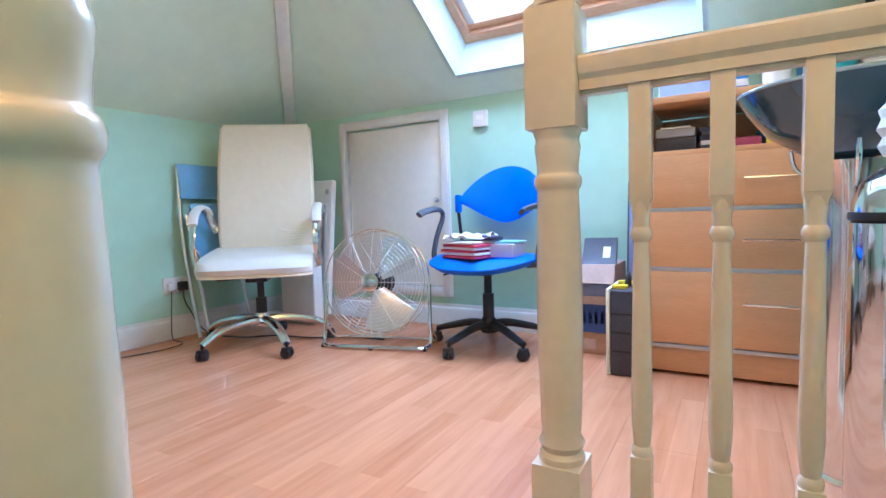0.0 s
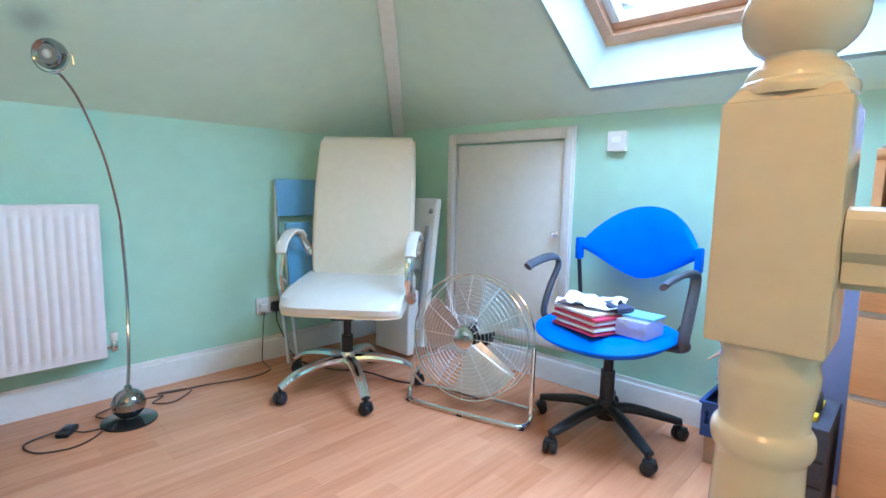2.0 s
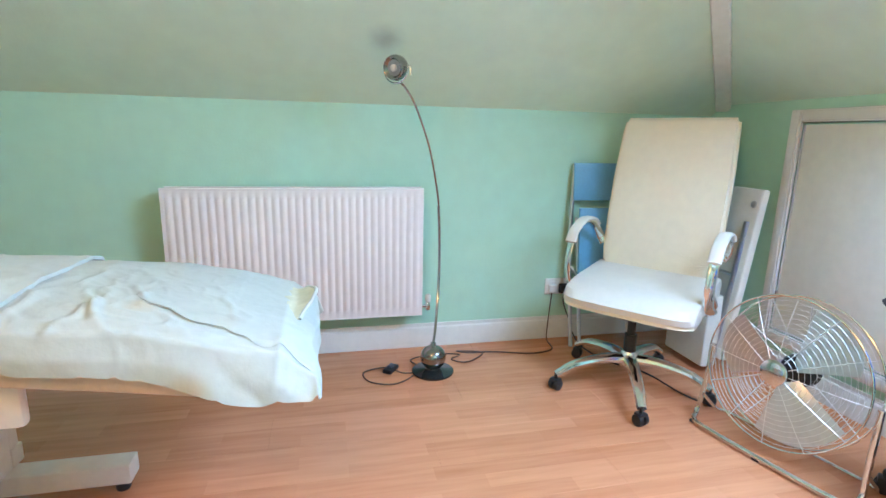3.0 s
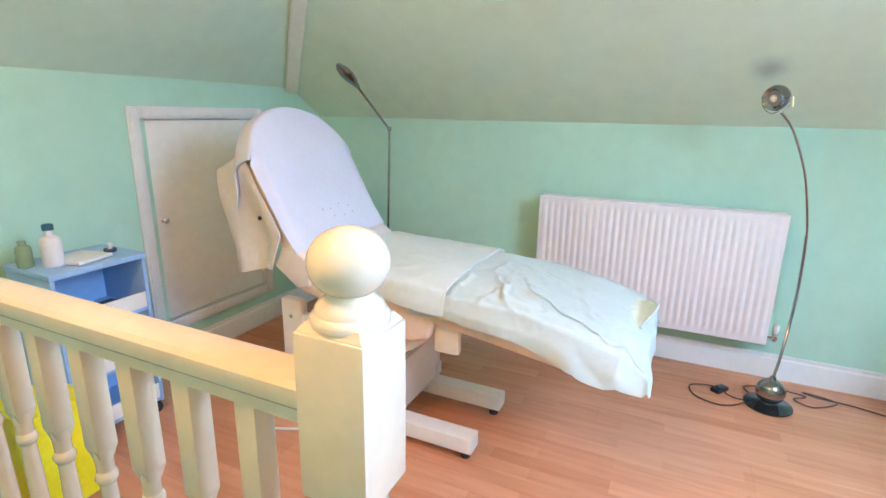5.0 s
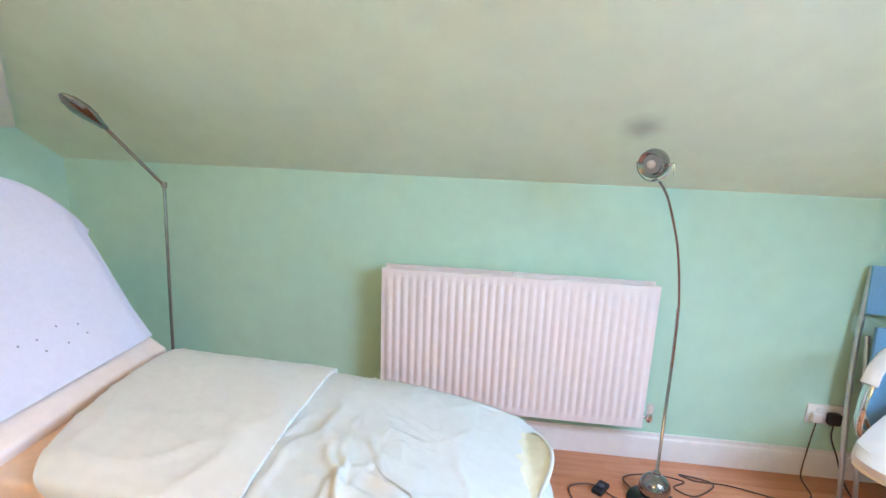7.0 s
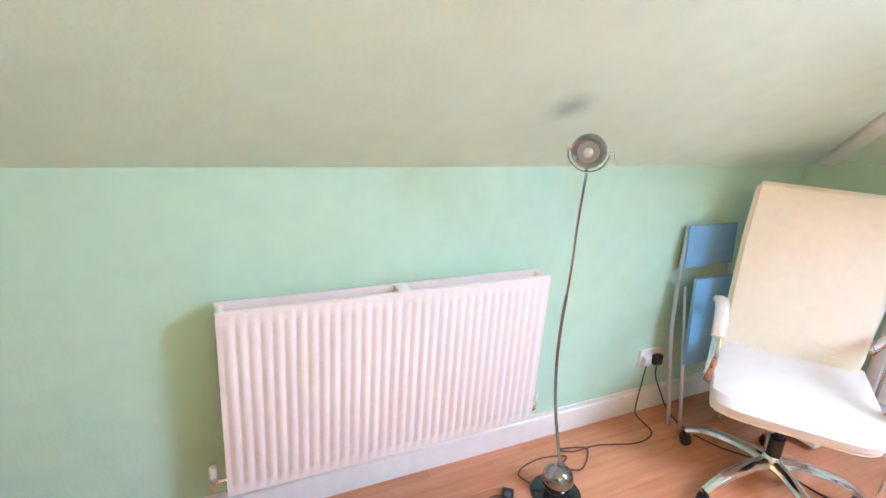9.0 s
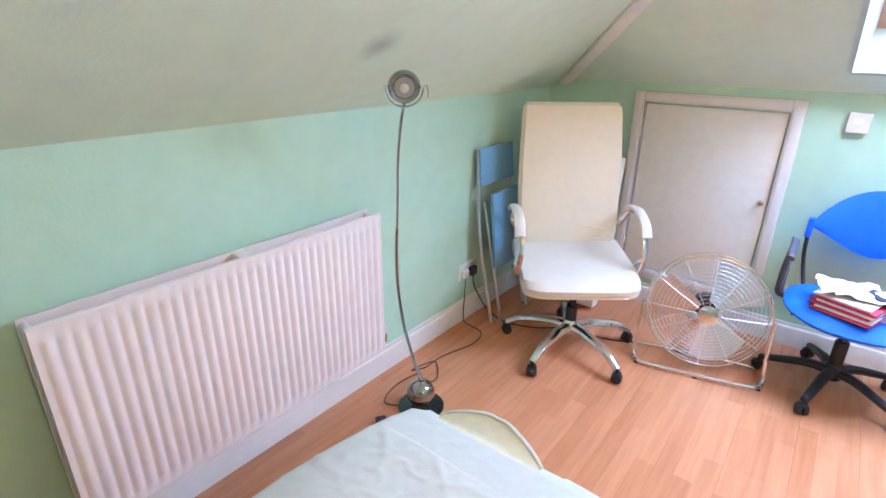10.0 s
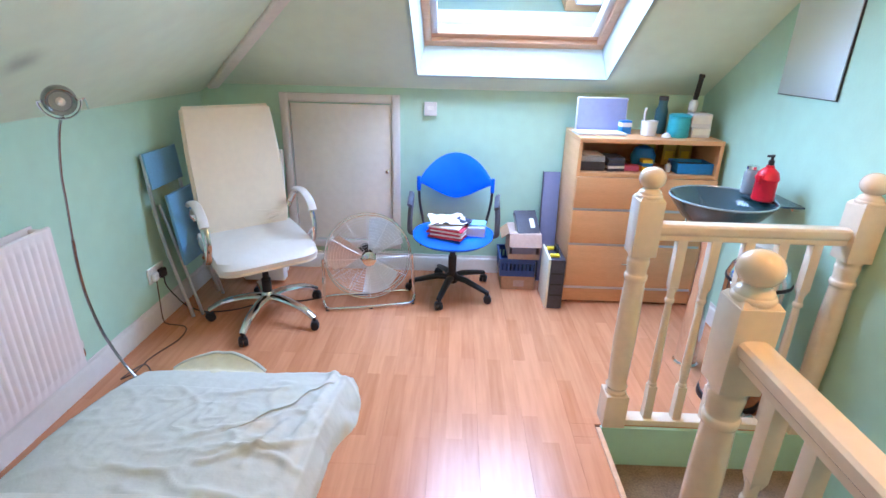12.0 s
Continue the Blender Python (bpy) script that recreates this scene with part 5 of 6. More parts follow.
part("glide", cb(join(*[box(x, x + 0.03, y, y + 0.03, 0, 0.012) for x in (CX_0 + 0.01, CX_1 - 0.04) for y in (CY0 + 0.02, CY1 - 0.05)])), M_BLACK, cab)
for z0, z1, hz in ((0.620, 0.803, 0.712), (0.404, 0.604, 0.503), (0.123, 0.388, 0.283)):
    dr = part("drawer", cb(join(box(CX_0 + 0.003, CX_1 - 0.003, CY0 - 0.016, CY0 + 0.001, z0, z1, 0.002), box(CX_0 + 0.03, CX_1 - 0.03, CY0 + 0.001, CY1 - 0.05, z0 + 0.015, z1 - 0.02))), M_BEECH, cab)
    part("handle", cb(join(tube([(2.64, CY0 - 0.042, hz), (2.80, CY0 - 0.042, hz)], 0.005, 10), tube([(2.655, CY0 - 0.016, hz), (2.655, CY0 - 0.042, hz)], 0.004, 8), tube([(2.785, CY0 - 0.016, hz), (2.785, CY0 - 0.042, hz)], 0.004, 8))), M_CHROME, dr, "slim silver bar handle")
for z in (0.612, 0.396, 0.112):
    part("trim_strip", cb(box(CX_0 + 0.003, CX_1 - 0.003, CY0 - 0.012, CY0 + 0.001, z - 0.007, z + 0.007, 0.001)), M_SILVER, cab, "silver strip between drawers")


def simple(name, m, label, cat, pieces, group=""):
    """A thing from (part name, bmesh, material[, label]) pieces."""
    e = thing(name, m, label, cat, group)
    for p in pieces:
        part(p[0], p[1], p[2], e, p[3] if len(p) > 3 else "")
    return e


def bottle(h, r, neck=0.4, seg=20):
    return lathe([(r * 0.92, 0), (r, 0.006), (r, h * 0.68), (r * 0.85, h * 0.78), (r * neck, h * 0.84), (r * neck, h)], seg)


M_TEAL = material("turquoise_plastic", (0.03, 0.42, 0.48), 0.35, noise_scale=8, vary=0.1)
M_DTEAL = material("dark_teal_plastic", (0.03, 0.13, 0.17), 0.35, noise_scale=8, vary=0.1)
M_LILAC = material("lilac_grey_card", (0.30, 0.33, 0.53), 0.6, noise_scale=4, vary=0.06)
M_YEL = material("yellow_plastic", (0.78, 0.60, 0.02), 0.4, noise_scale=8, vary=0.1)
M_OLIVE = material("mustard_card", (0.50, 0.38, 0.05), 0.6, noise_scale=8, vary=0.15)
M_BLUEP = material("blue_plastic", (0.01, 0.22, 0.60), 0.35, noise_scale=8, vary=0.1)
M_CARD = material("brown_cardboard", (0.50, 0.30, 0.18), 0.8, noise_scale=6, vary=0.15)
M_PCARD = material("pale_box_card", (0.52, 0.38, 0.32), 0.75, noise_scale=6, vary=0.1)
M_DARK = material("dark_slate_plastic", (0.06, 0.06, 0.08), 0.5, noise_scale=10, vary=0.2)
M_REDP = material("red_plastic", (0.72, 0.015, 0.03), 0.3, noise_scale=8, vary=0.1)
zt = 1.0205
simple("storage_box", pose(2.488, -0.17, zt), "lilac-grey flat screen box on the chest of drawers", "box", [("panel", T(box(-0.143, 0.143, -0.02, 0.02, 0.012, 0.192, 0.004), Matrix.Rotation(radians(-4), 4, "X")), M_LILAC), ("border", T(box(-0.148, 0.148, -0.014, 0.014, 0.008, 0.198, 0.004), Matrix.Rotation(radians(-4), 4, "X")), M_WHITE)])
simple("paper_pile", pose(2.46, -0.27, zt, 0, 0, 3), "small pile of white paper on the chest of drawers", "paper", [("sheet", T(box(-0.14, 0.14, -0.075, 0.075, 0.002 * i, 0.0018 + 0.002 * i), Matrix.Rotation(0.03 * math.sin(i * 2.1), 4, "Z")), M_WHITE) for i in range(7)])
simple("carton", pose(2.62, -0.22, zt, 0, 0, 8), "small blue and white carton", "box", [("body", box(-0.03, 0.03, -0.025, 0.025, 0, 0.075, 0.003), M_BLUEP), ("band", box(-0.0305, 0.0305, -0.0255, 0.0255, 0.04, 0.065, 0.001), M_WHITE)])
simple("storage_pot", pose(2.74, -0.28, zt), "white plastic pot holding a white spatula", "pot", [("body", lathe([(0.034, 0), (0.042, 0.004), (0.046, 0.085), (0.042, 0.085), (0.036, 0.01)], 24), M_GLOSS), ("spatula", tube([(-0.02, 0, 0.02), (-0.035, 0, 0.12), (-0.03, -0.005, 0.155)], 0.007, 8, 4), M_GLOSS)])
simple("bottle", pose(2.84, -0.17, zt), "tall dark teal bottle on the chest of drawers", "bottle", [("body", bottle(0.19, 0.036, 0.7), M_DTEAL), ("cap", T(lathe([(0.027, 0), (0.027, 0.02), (0.024, 0.024)], 18), pose(0, 0, 0.19)), M_DARK)])
simple("canister", pose(2.90, -0.30, zt), "turquoise round canister with a lid", "canister", [("body", lathe([(0.056, 0), (0.060, 0.006), (0.060, 0.10), (0.056, 0.108)], 28), M_TEAL), ("lid", T(lathe([(0.061, 0), (0.062, 0.012), (0.05, 0.020), (0.012, 0.022)], 28), pose(0, 0, 0.108)), M_TEAL)])
simple("crumpled_tissue", pose(2.815, -0.36, zt), "crumpled white tissue on the chest of drawers", "tissue", [("wad", T(lathe([(0.012, 0), (0.028, 0.006), (0.022, 0.02), (0.008, 0.03)], 9), Matrix.Rotation(0.3, 4, "Z")), M_WHITE)])
for i, (zz, sz) in enumerate(((0, 0.056), (0.057, 0.075))):
    simple("carton", pose(3.02, -0.27, zt + zz, 0, 0, 5 - 9 * i), "plain white carton stacked at the chest end", "box", [("body", box(-0.055, 0.055, -0.05, 0.05, 0, sz, 0.003), M_WHITE), ("flap", box(-0.05, 0.05, -0.052, -0.0505, sz * 0.3, sz * 0.9), M_DOOR)], "cartons on the chest of drawers")
simple("dryer_attachment", pose(3.09, -0.16, zt), "grey metal canister against the wall", "canister", [("body", lathe([(0.03, 0), (0.034, 0.004), (0.034, 0.11), (0.018, 0.13)], 20), M_DCHROME)])
simple("hair_brush", pose(2.985, -0.235, zt + 0.133, 0, 6, 0), "black-handled brush standing on the white cartons", "brush", [("head", lathe([(0.016, 0), (0.024, 0.01), (0.026, 0.05), (0.016, 0.07)], 18), M_GLOSS), ("handle", T(lathe([(0.012, 0), (0.014, 0.02), (0.013, 0.11), (0.017, 0.13), (0.014, 0.14)], 16), pose(0, 0, 0.07)), M_BLACK)])
zs_ = 0.8255
simple("storage_case", pose(2.42, -0.30, zs_), "grey equipment case on the open shelf", "case", [("body", box(-0.07, 0.07, -0.08, 0.08, 0, 0.05, 0.006), M_DARK), ("lid", box(-0.068, 0.068, -0.078, 0.078, 0.051, 0.085, 0.008), material("silver_grey_plastic", (0.35, 0.37, 0.42), 0.4)), ("paper", box(-0.05, 0.05, -0.07, 0.06, 0.086, 0.092), M_WHITE)])
simple("book_stack", pose(2.545, -0.31, zs_, 0, 0, 8), "small stack of dark books on the open shelf", "books", [("book", T(box(-0.05, 0.05, -0.07, 0.07, 0.016 * i, 0.015 + 0.016 * i, 0.001), Matrix.Rotation(0.1 * math.sin(3 * i), 4, "Z")), (M_DARK, M_WHITE, M_NAVY, M_DARK, M_NAVY)[i]) for i in range(5)])
simple("pouch", pose(2.65, -0.34, zs_, 0, 0, -6), "pink zipped pouch on the open shelf", "pouch", [("body", box(-0.045, 0.045, -0.03, 0.03, 0, 0.035, 0.012, 3), material("pink_fabric", (0.60, 0.12, 0.24), 0.8, noise_scale=20, vary=0.15))])
simple("carton", pose(2.735, -0.34, zs_), "yellow and blue carton on the open shelf", "box", [("body", box(-0.03, 0.03, -0.03, 0.03, 0, 0.07, 0.003), M_YEL), ("band", box(-0.031, 0.031, -0.031, 0.031, 0.03, 0.05, 0.001), M_BLUEP)])
simple("cloth_bundle", pose(2.755, -0.22, zs_ + 0.0), "bright blue bundled cloth on the open shelf", "cloth", [("bundle", T(lathe([(0.03, 0), (0.058, 0.02), (0.062, 0.07), (0.045, 0.115), (0.012, 0.128)], 11), Matrix.Diagonal((1.2, 1, 1, 1))), M_BLUEP)])
for i in range(3):
    simple("carton", pose(2.80 + 0.095 * i + (0.03 if i else 0), -0.13, zs_, 0, 0, 3 * i), "mustard-yellow carton at the back of the shelf", "box", [("body", box(-0.04, 0.04, -0.04, 0.04, 0, 0.13, 0.003), M_OLIVE), ("label", box(-0.025, 0.025, -0.0415, -0.0405, 0.04, 0.09), M_YEL)], "mustard cartons on the shelf")
simple("tray", pose(2.995, -0.33, zs_), "low blue plastic tray on the open shelf", "tray", [("body", join(box(-0.1, 0.1, -0.075, 0.075, 0, 0.006, 0.002), box(-0.1, 0.1, -0.075, -0.069, 0.006, 0.062, 0.002), box(-0.1, 0.1, 0.069, 0.075, 0.006, 0.062, 0.002), box(-0.1, -0.094, -0.069, 0.069, 0.006, 0.062, 0.002), box(0.094, 0.1, -0.069, 0.069, 0.006, 0.062, 0.002)), M_BLUEP), ("contents", box(-0.09, 0.09, -0.065, 0.065, 0.007, 0.045, 0.01), M_DARK)])
simple("bottle", pose(2.86, -0.35, zs_), "small white bottle on the open shelf", "bottle", [("body", bottle(0.055, 0.018), M_WHITE), ("cap", T(lathe([(0.009, 0), (0.009, 0.012)], 12), pose(0, 0, 0.055)), M_DARK)])

# boxes between the blue chair and the chest
cr = thing("crate", pose(2.05, -0.152, 0.096), "navy blue plastic crate on a cardboard box", "crate")
M_NAVYP = material("navy_plastic", (0.03, 0.08, 0.28), 0.4, noise_scale=9, vary=0.15)
part("base", box(-0.105, 0.105, -0.125, 0.125, 0, 0.006, 0.002), M_NAVYP, cr)
for x0, x1, y0, y1 in ((-0.113, 0.113, -0.131, -0.125), (-0.113, 0.113, 0.125, 0.131), (-0.113, -0.107, -0.1245, 0.1245), (0.107, 0.113, -0.1245, 0.1245)):
    part("side", join(box(x0, x1, y0, y1, 0.0, 0.040), box(x0, x1, y0, y1, 0.088, 0.112),
                      *[box(x0 + (x1 - x0) * k / 9 if x1 - x0 > 0.1 else x0, x0 + (x1 - x0) * (k + 0.45) / 9 if x1 - x0 > 0.1 else x1, y0 + (y1 - y0) * k / 9 if x1 - x0 < 0.1 else y0, y0 + (y1 - y0) * (k + 0.45) / 9 if x1 - x0 < 0.1 else y1, 0.040, 0.088) for k in range(9)]), M_NAVYP, cr, "slatted crate side")
part("rim", join(box(-0.120, 0.120, -0.138, -0.124, 0.1125, 0.121, 0.002), box(-0.120, 0.120, 0.124, 0.138, 0.1125, 0.121, 0.002), box(-0.120, -0.106, -0.123, 0.123, 0.1125, 0.121, 0.002), box(0.106, 0.120, -0.123, 0.123, 0.1125, 0.121, 0.002)), M_NAVYP, cr)
simple("cardboard_box", pose(2.06, -0.148, 0), "flat brown cardboard box on the floor", "box", [("body", box(-0.11, 0.11, -0.125, 0.125, 0, 0.095, 0.002), M_CARD), ("label", box(-0.03, 0.04, -0.1265, -0.1253, 0.02, 0.065), M_PCARD), ("tape", box(-0.02, 0.02, -0.126, 0.126, 0.0952, 0.0956), M_PCARD)])
ob_ = thing("open_box", pose(2.085, -0.165, 0.2175), "pale open-fronted cardboard box on the blue crate", "box")
for r in ((-0.10, 0.10, -0.12, 0.12, 0, 0.005), (-0.10, 0.10, -0.12, 0.12, 0.165, 0.17), (-0.10, -0.095, -0.12, 0.12, 0.005, 0.165), (0.095, 0.10, -0.12, 0.12, 0.005, 0.165), (-0.095, 0.095, 0.115, 0.12, 0.005, 0.165), (-0.095, 0.095, -0.12, -0.115, 0.005, 0.035)):
    part("panel", box(*r), M_PCARD, ob_)
part("folded_insert", box(-0.08, 0.08, -0.10, 0.10, 0.006, 0.085, 0.01), M_LILAC, ob_)
part("flap", T(box(-0.10, 0.10, -0.085, 0, 0, 0.003), Matrix.Translation((0, -0.12, 0.17)) @ Matrix.Rotation(radians(62), 4, "X")), M_PCARD, ob_)
part("side_flap", T(box(-0.06, 0, -0.10, 0.10, 0, 0.003), Matrix.Translation((-0.10, 0, 0.168)) @ Matrix.Rotation(radians(-38), 4, "Y")), M_CARD, ob_, "brown cardboard side flap")
dk = thing("equipment_case", pose(2.10, -0.175, 0.392, 34, 0, 8), "dark grey ring binder with a white label on the box", "binder")
part("body", box(-0.072, 0.072, -0.075, 0.115, 0, 0.045, 0.006), M_DARK, dk)
part("label", box(0.015, 0.045, -0.03, 0.045, 0.0452, 0.0465), M_WHITE, dk)
part("spine_band", box(-0.0725, -0.0715, -0.05, 0.09, 0.010, 0.034), M_SATIN, dk)
bcs = thing("tool_case", pose(2.247, -0.40, 0), "upright black carry case with a cream side and yellow catches", "case")
part("body", box(-0.035, 0.052, -0.13, 0.13, 0.0, 0.32, 0.008), M_DARK, bcs)
part("side", box(-0.050, -0.036, -0.128, 0.128, 0.0, 0.325, 0.003), M_SHEET_CREAM, bcs, "cream side panel")
for z in (0.09, 0.16, 0.23):
    part("groove", box(-0.030, 0.047, -0.1335, -0.1305, z, z + 0.008), M_BLACK, bcs)
for y in (-0.09, 0.03):
    part("catch", box(-0.035, 0.02, y, y + 0.035, 0.3205, 0.335, 0.003), M_YEL, bcs, "yellow catch")
part("handle", tube([(0.01, -0.045, 0.322), (0.015, -0.035, 0.36), (0.01, 0.01, 0.365), (0.01, 0.02, 0.322)], 0.009, 8, 5), M_BLACK, bcs)
simple("board", pose(2.255, -0.115, 0), "narrow dark lilac board leaning on the wall beside the chest", "board", [("panel", T(box(-0.05, 0.055, -0.012, 0.012, 0.0, 0.74, 0.003), Matrix.Rotation(radians(-6), 4, "X")), material("dark_lilac_board", (0.23, 0.25, 0.40), 0.55, noise_scale=4, vary=0.06)), ("edge", T(box(-0.056, -0.051, -0.013, 0.013, 0.0, 0.742, 0.001), Matrix.Rotation(radians(-6), 4, "X")), M_GREYPL)])

# ---- glass basin on its stand, red bottle, steel bin ----
M_TGLASS = material("smoked_teal_glass", (0.07, 0.15, 0.19), 0.05, trans=0.45, ior=1.45, coat=0.5)
BXC, BYC = 2.835, -1.055
ba = thing("basin", pose(BXC, BYC, 0), "smoked teal glass bowl basin on a round chrome pedestal", "basin")
part("bowl", lathe([(0.03, 0.715), (0.09, 0.728), (0.16, 0.775), (0.205, 0.835), (0.222, 0.862), (0.216, 0.864), (0.196, 0.836), (0.15, 0.782), (0.085, 0.740), (0.03, 0.728)], 56), M_TGLASS, ba, "smoked teal glass bowl")
part("rim", tube([(0.2205 * math.cos(math.pi * i / 32), 0.2205 * math.sin(math.pi * i / 32), 0.866) for i in range(64)], 0.0045, 8, closed=True), material("clear_glass_rim", (0.30, 0.42, 0.46), 0.04, coat=1.0, ior=1.6), ba, "polished glass rim")
part("waste", lathe([(0.026, 0.727), (0.028, 0.732), (0.010, 0.736)], 20), M_CHROME, ba)
part("pedestal", lathe([(0.060, 0.0), (0.060, 0.006), (0.052, 0.014), (0.05, 0.12), (0.05, 0.60), (0.06, 0.68), (0.075, 0.712), (0.03, 0.714)], 36), M_CHROME, ba, "polished chrome pedestal")
for a in (0.4, 2.5, 4.6):
    part("rim_holder", tube([(0.06 * math.cos(a), 0.06 * math.sin(a), 0.66), (0.12 * math.cos(a), 0.12 * math.sin(a), 0.70), (0.135 * math.cos(a), 0.135 * math.sin(a), 0.748)], 0.005, 8, 4), M_CHROME, ba)
rb = thing("wall_shelf", pose(W, -1.03, 0.85), "small smoked glass shelf on the wall beside the basin", "shelf")
part("shelf_board", prism([(-0.002, -0.12), (-0.075, -0.12), (-0.115, -0.10), (-0.165, 0.03), (-0.175, 0.09), (-0.150, 0.15), (-0.10, 0.17), (-0.002, 0.17)], 0, 0.008), M_TGLASS, rb)
part("bracket", join(box(-0.03, -0.0005, -0.09, -0.075, -0.02, 0.0), box(-0.03, -0.0005, 0.075, 0.09, -0.02, 0.0)), M_CHROME, rb)
simple("spray_bottle", pose(W - 0.135, -1.05, 0.859, 0, 0, 25), "bright red pump bottle beside the glass basin", "bottle", [("body", lathe([(0.040, 0), (0.046, 0.006), (0.044, 0.09), (0.050, 0.10), (0.040, 0.13), (0.018, 0.15), (0.016, 0.16)], 24), M_REDP), ("shoulder_tag", box(-0.062, 0.062, -0.01, 0.01, 0.085, 0.12, 0.006), M_REDP), ("pump", T(join(lathe([(0.012, 0), (0.012, 0.02), (0.006, 0.024), (0.006, 0.04)], 14), box(-0.03, 0.008, -0.006, 0.006, 0.036, 0.046, 0.002)), pose(0, 0, 0.16)), M_BLACK)])
simple("glass_jar", pose(W - 0.135, -0.925, 0.859), "clear glass jar behind the red bottle", "jar", [("body", lathe([(0.030, 0), (0.033, 0.004), (0.033, 0.095), (0.024, 0.115), (0.020, 0.115), (0.029, 0.09), (0.029, 0.008)], 20), material("grey_glass", (0.45, 0.50, 0.55), 0.08, alpha=0.5)), ("lid", T(lathe([(0.026, 0), (0.026, 0.014), (0.022, 0.016)], 20), pose(0, 0, 0.115)), M_CHROME)])
bi = thing("pedal_bin", pose(2.905, -1.345, 0), "round mirror-polished steel bin with a domed lid", "bin")
part("body", lathe([(0.120, 0.03), (0.122, 0.035), (0.122, 0.588), (0.118, 0.592)], 44), material("polished_steel", (0.70, 0.72, 0.74), 0.07, 1.0, noise_scale=5, vary=0.05), bi)
part("base_ring", lathe([(0.126, 0), (0.128, 0.006), (0.126, 0.029), (0.11, 0.03)], 44), M_BLACK, bi)
part("band", lathe([(0.1235, 0.592), (0.125, 0.597), (0.1235, 0.606)], 44), M_BLACK, bi)
part("lid", lathe([(0.121, 0.606), (0.120, 0.620), (0.108, 0.655), (0.08, 0.682), (0.045, 0.694), (0.04, 0.696)], 44), M_CHROME, bi)
part("pedal", join(box(-0.028, 0.028, -0.172, -0.150, 0.022, 0.032, 0.004), tube([(0, -0.16, 0.026), (0, -0.125, 0.018)], 0.006, 8)), M_CHROME, bi, "chrome foot pedal")
simple("tissue_roll", pose(2.86, -1.385, 0.692, 0, 0, 0), "soft white tissue roll lying on the bin lid", "tissue roll", [("roll", lathe([(0.02, 0.0), (0.042, 0.004), (0.05, 0.02), (0.044, 0.034), (0.052, 0.048), (0.046, 0.064), (0.05, 0.078), (0.036, 0.094), (0.016, 0.096)], 22), M_WHITE)])

# ---- mirror on the tall wall ----
mi = thing("mirror", pose(W, -0.955, 1.53), "hazy frameless wall mirror with a black edge on the mint wall", "mirror")
part("glass", box(-0.012, -0.008, -0.196, 0.196, -0.226, 0.226), material("mirror_glass", (0.86, 0.90, 0.92), 0.30, 1.0), mi, "mirror glass")
part("backing", box(-0.0078, -0.0005, -0.20, 0.20, -0.23, 0.23, 0.001), M_BLACK, mi)

# ---- blue trolley and yellow bin by the south wall ----
M_TROL = material("pale_blue_enamel", (0.34, 0.55, 0.82), 0.4, noise_scale=5, vary=0.07)
tr = thing("salon_trolley", pose(1.655, -3.955, 0, 0, 0, 0), "pale blue wheeled trolley cluttered with salon supplies", "trolley")
tx, ty = 0.165, 0.13
for x in (-tx, tx - 0.014):
    part("side_panel", box(x, x + 0.014, -ty, ty, 0.055, 0.66, 0.003), M_TROL, tr)
part("back_panel", box(-tx + 0.015, tx - 0.015, -ty, -ty + 0.01, 0.06, 0.655), M_TROL, tr)
for z in (0.06, 0.26, 0.455):
    part("shelf_board", box(-tx + 0.015, tx - 0.015, -ty + 0.011, ty, z, z + 0.014, 0.002), M_TROL, tr)
    part("shelf_lip", box(-tx + 0.015, tx - 0.015, ty - 0.008, ty, z + 0.014, z + 0.075, 0.002), M_PANELW, tr, "white shelf lip")
part("top_board", box(-tx - 0.004, tx + 0.004, -ty, ty + 0.004, 0.661, 0.682, 0.004), M_TROL, tr)
for x in (-tx + 0.02, tx - 0.02):
    for y in (-ty + 0.03, ty - 0.025):
        part("caster", join(T(lathe([(0.01, -0.011), (0.022, -0.009), (0.022, 0.009), (0.01, 0.011)], 16), Matrix.Translation((x, y, 0.022)) @ Matrix.Rotation(radians(90), 4, "X")), box(x - 0.01, x + 0.01, y - 0.014, y + 0.014, 0.035, 0.054, 0.003)), M_BLACK, tr)
simple("bottle", pose(1.745, -3.93, 0.683), "white plastic bottle with a dark cap on the trolley", "bottle", [("body", bottle(0.125, 0.032, 0.45), M_WHITE), ("cap", T(lathe([(0.017, 0), (0.017, 0.018), (0.014, 0.020)], 16), pose(0, 0, 0.125)), M_DTEAL)])
simple("bottle", pose(1.80, -3.99, 0.683), "faint olive glass bottle on the trolley top", "bottle", [("body", bottle(0.09, 0.024, 0.5), material("olive_glass", (0.30, 0.40, 0.22), 0.15, alpha=0.6))])
simple("cloth", pose(1.68, -3.92, 0.6835, 0, 0, 12), "folded white cloth on the trolley top", "cloth", [("fold", box(-0.09, 0.05, -0.07, 0.07, 0, 0.014, 0.006), M_WHITE)])
simple("jar", pose(1.545, -3.94, 0.683), "tiny glass jar with a metal lid on the trolley", "jar", [("body", lathe([(0.02, 0), (0.022, 0.003), (0.022, 0.012)], 18), M_DARK), ("lid", T(lathe([(0.008, 0), (0.009, 0.02), (0.004, 0.024)], 12), pose(0, 0, 0.012)), M_WHITE)])
random.seed(5)
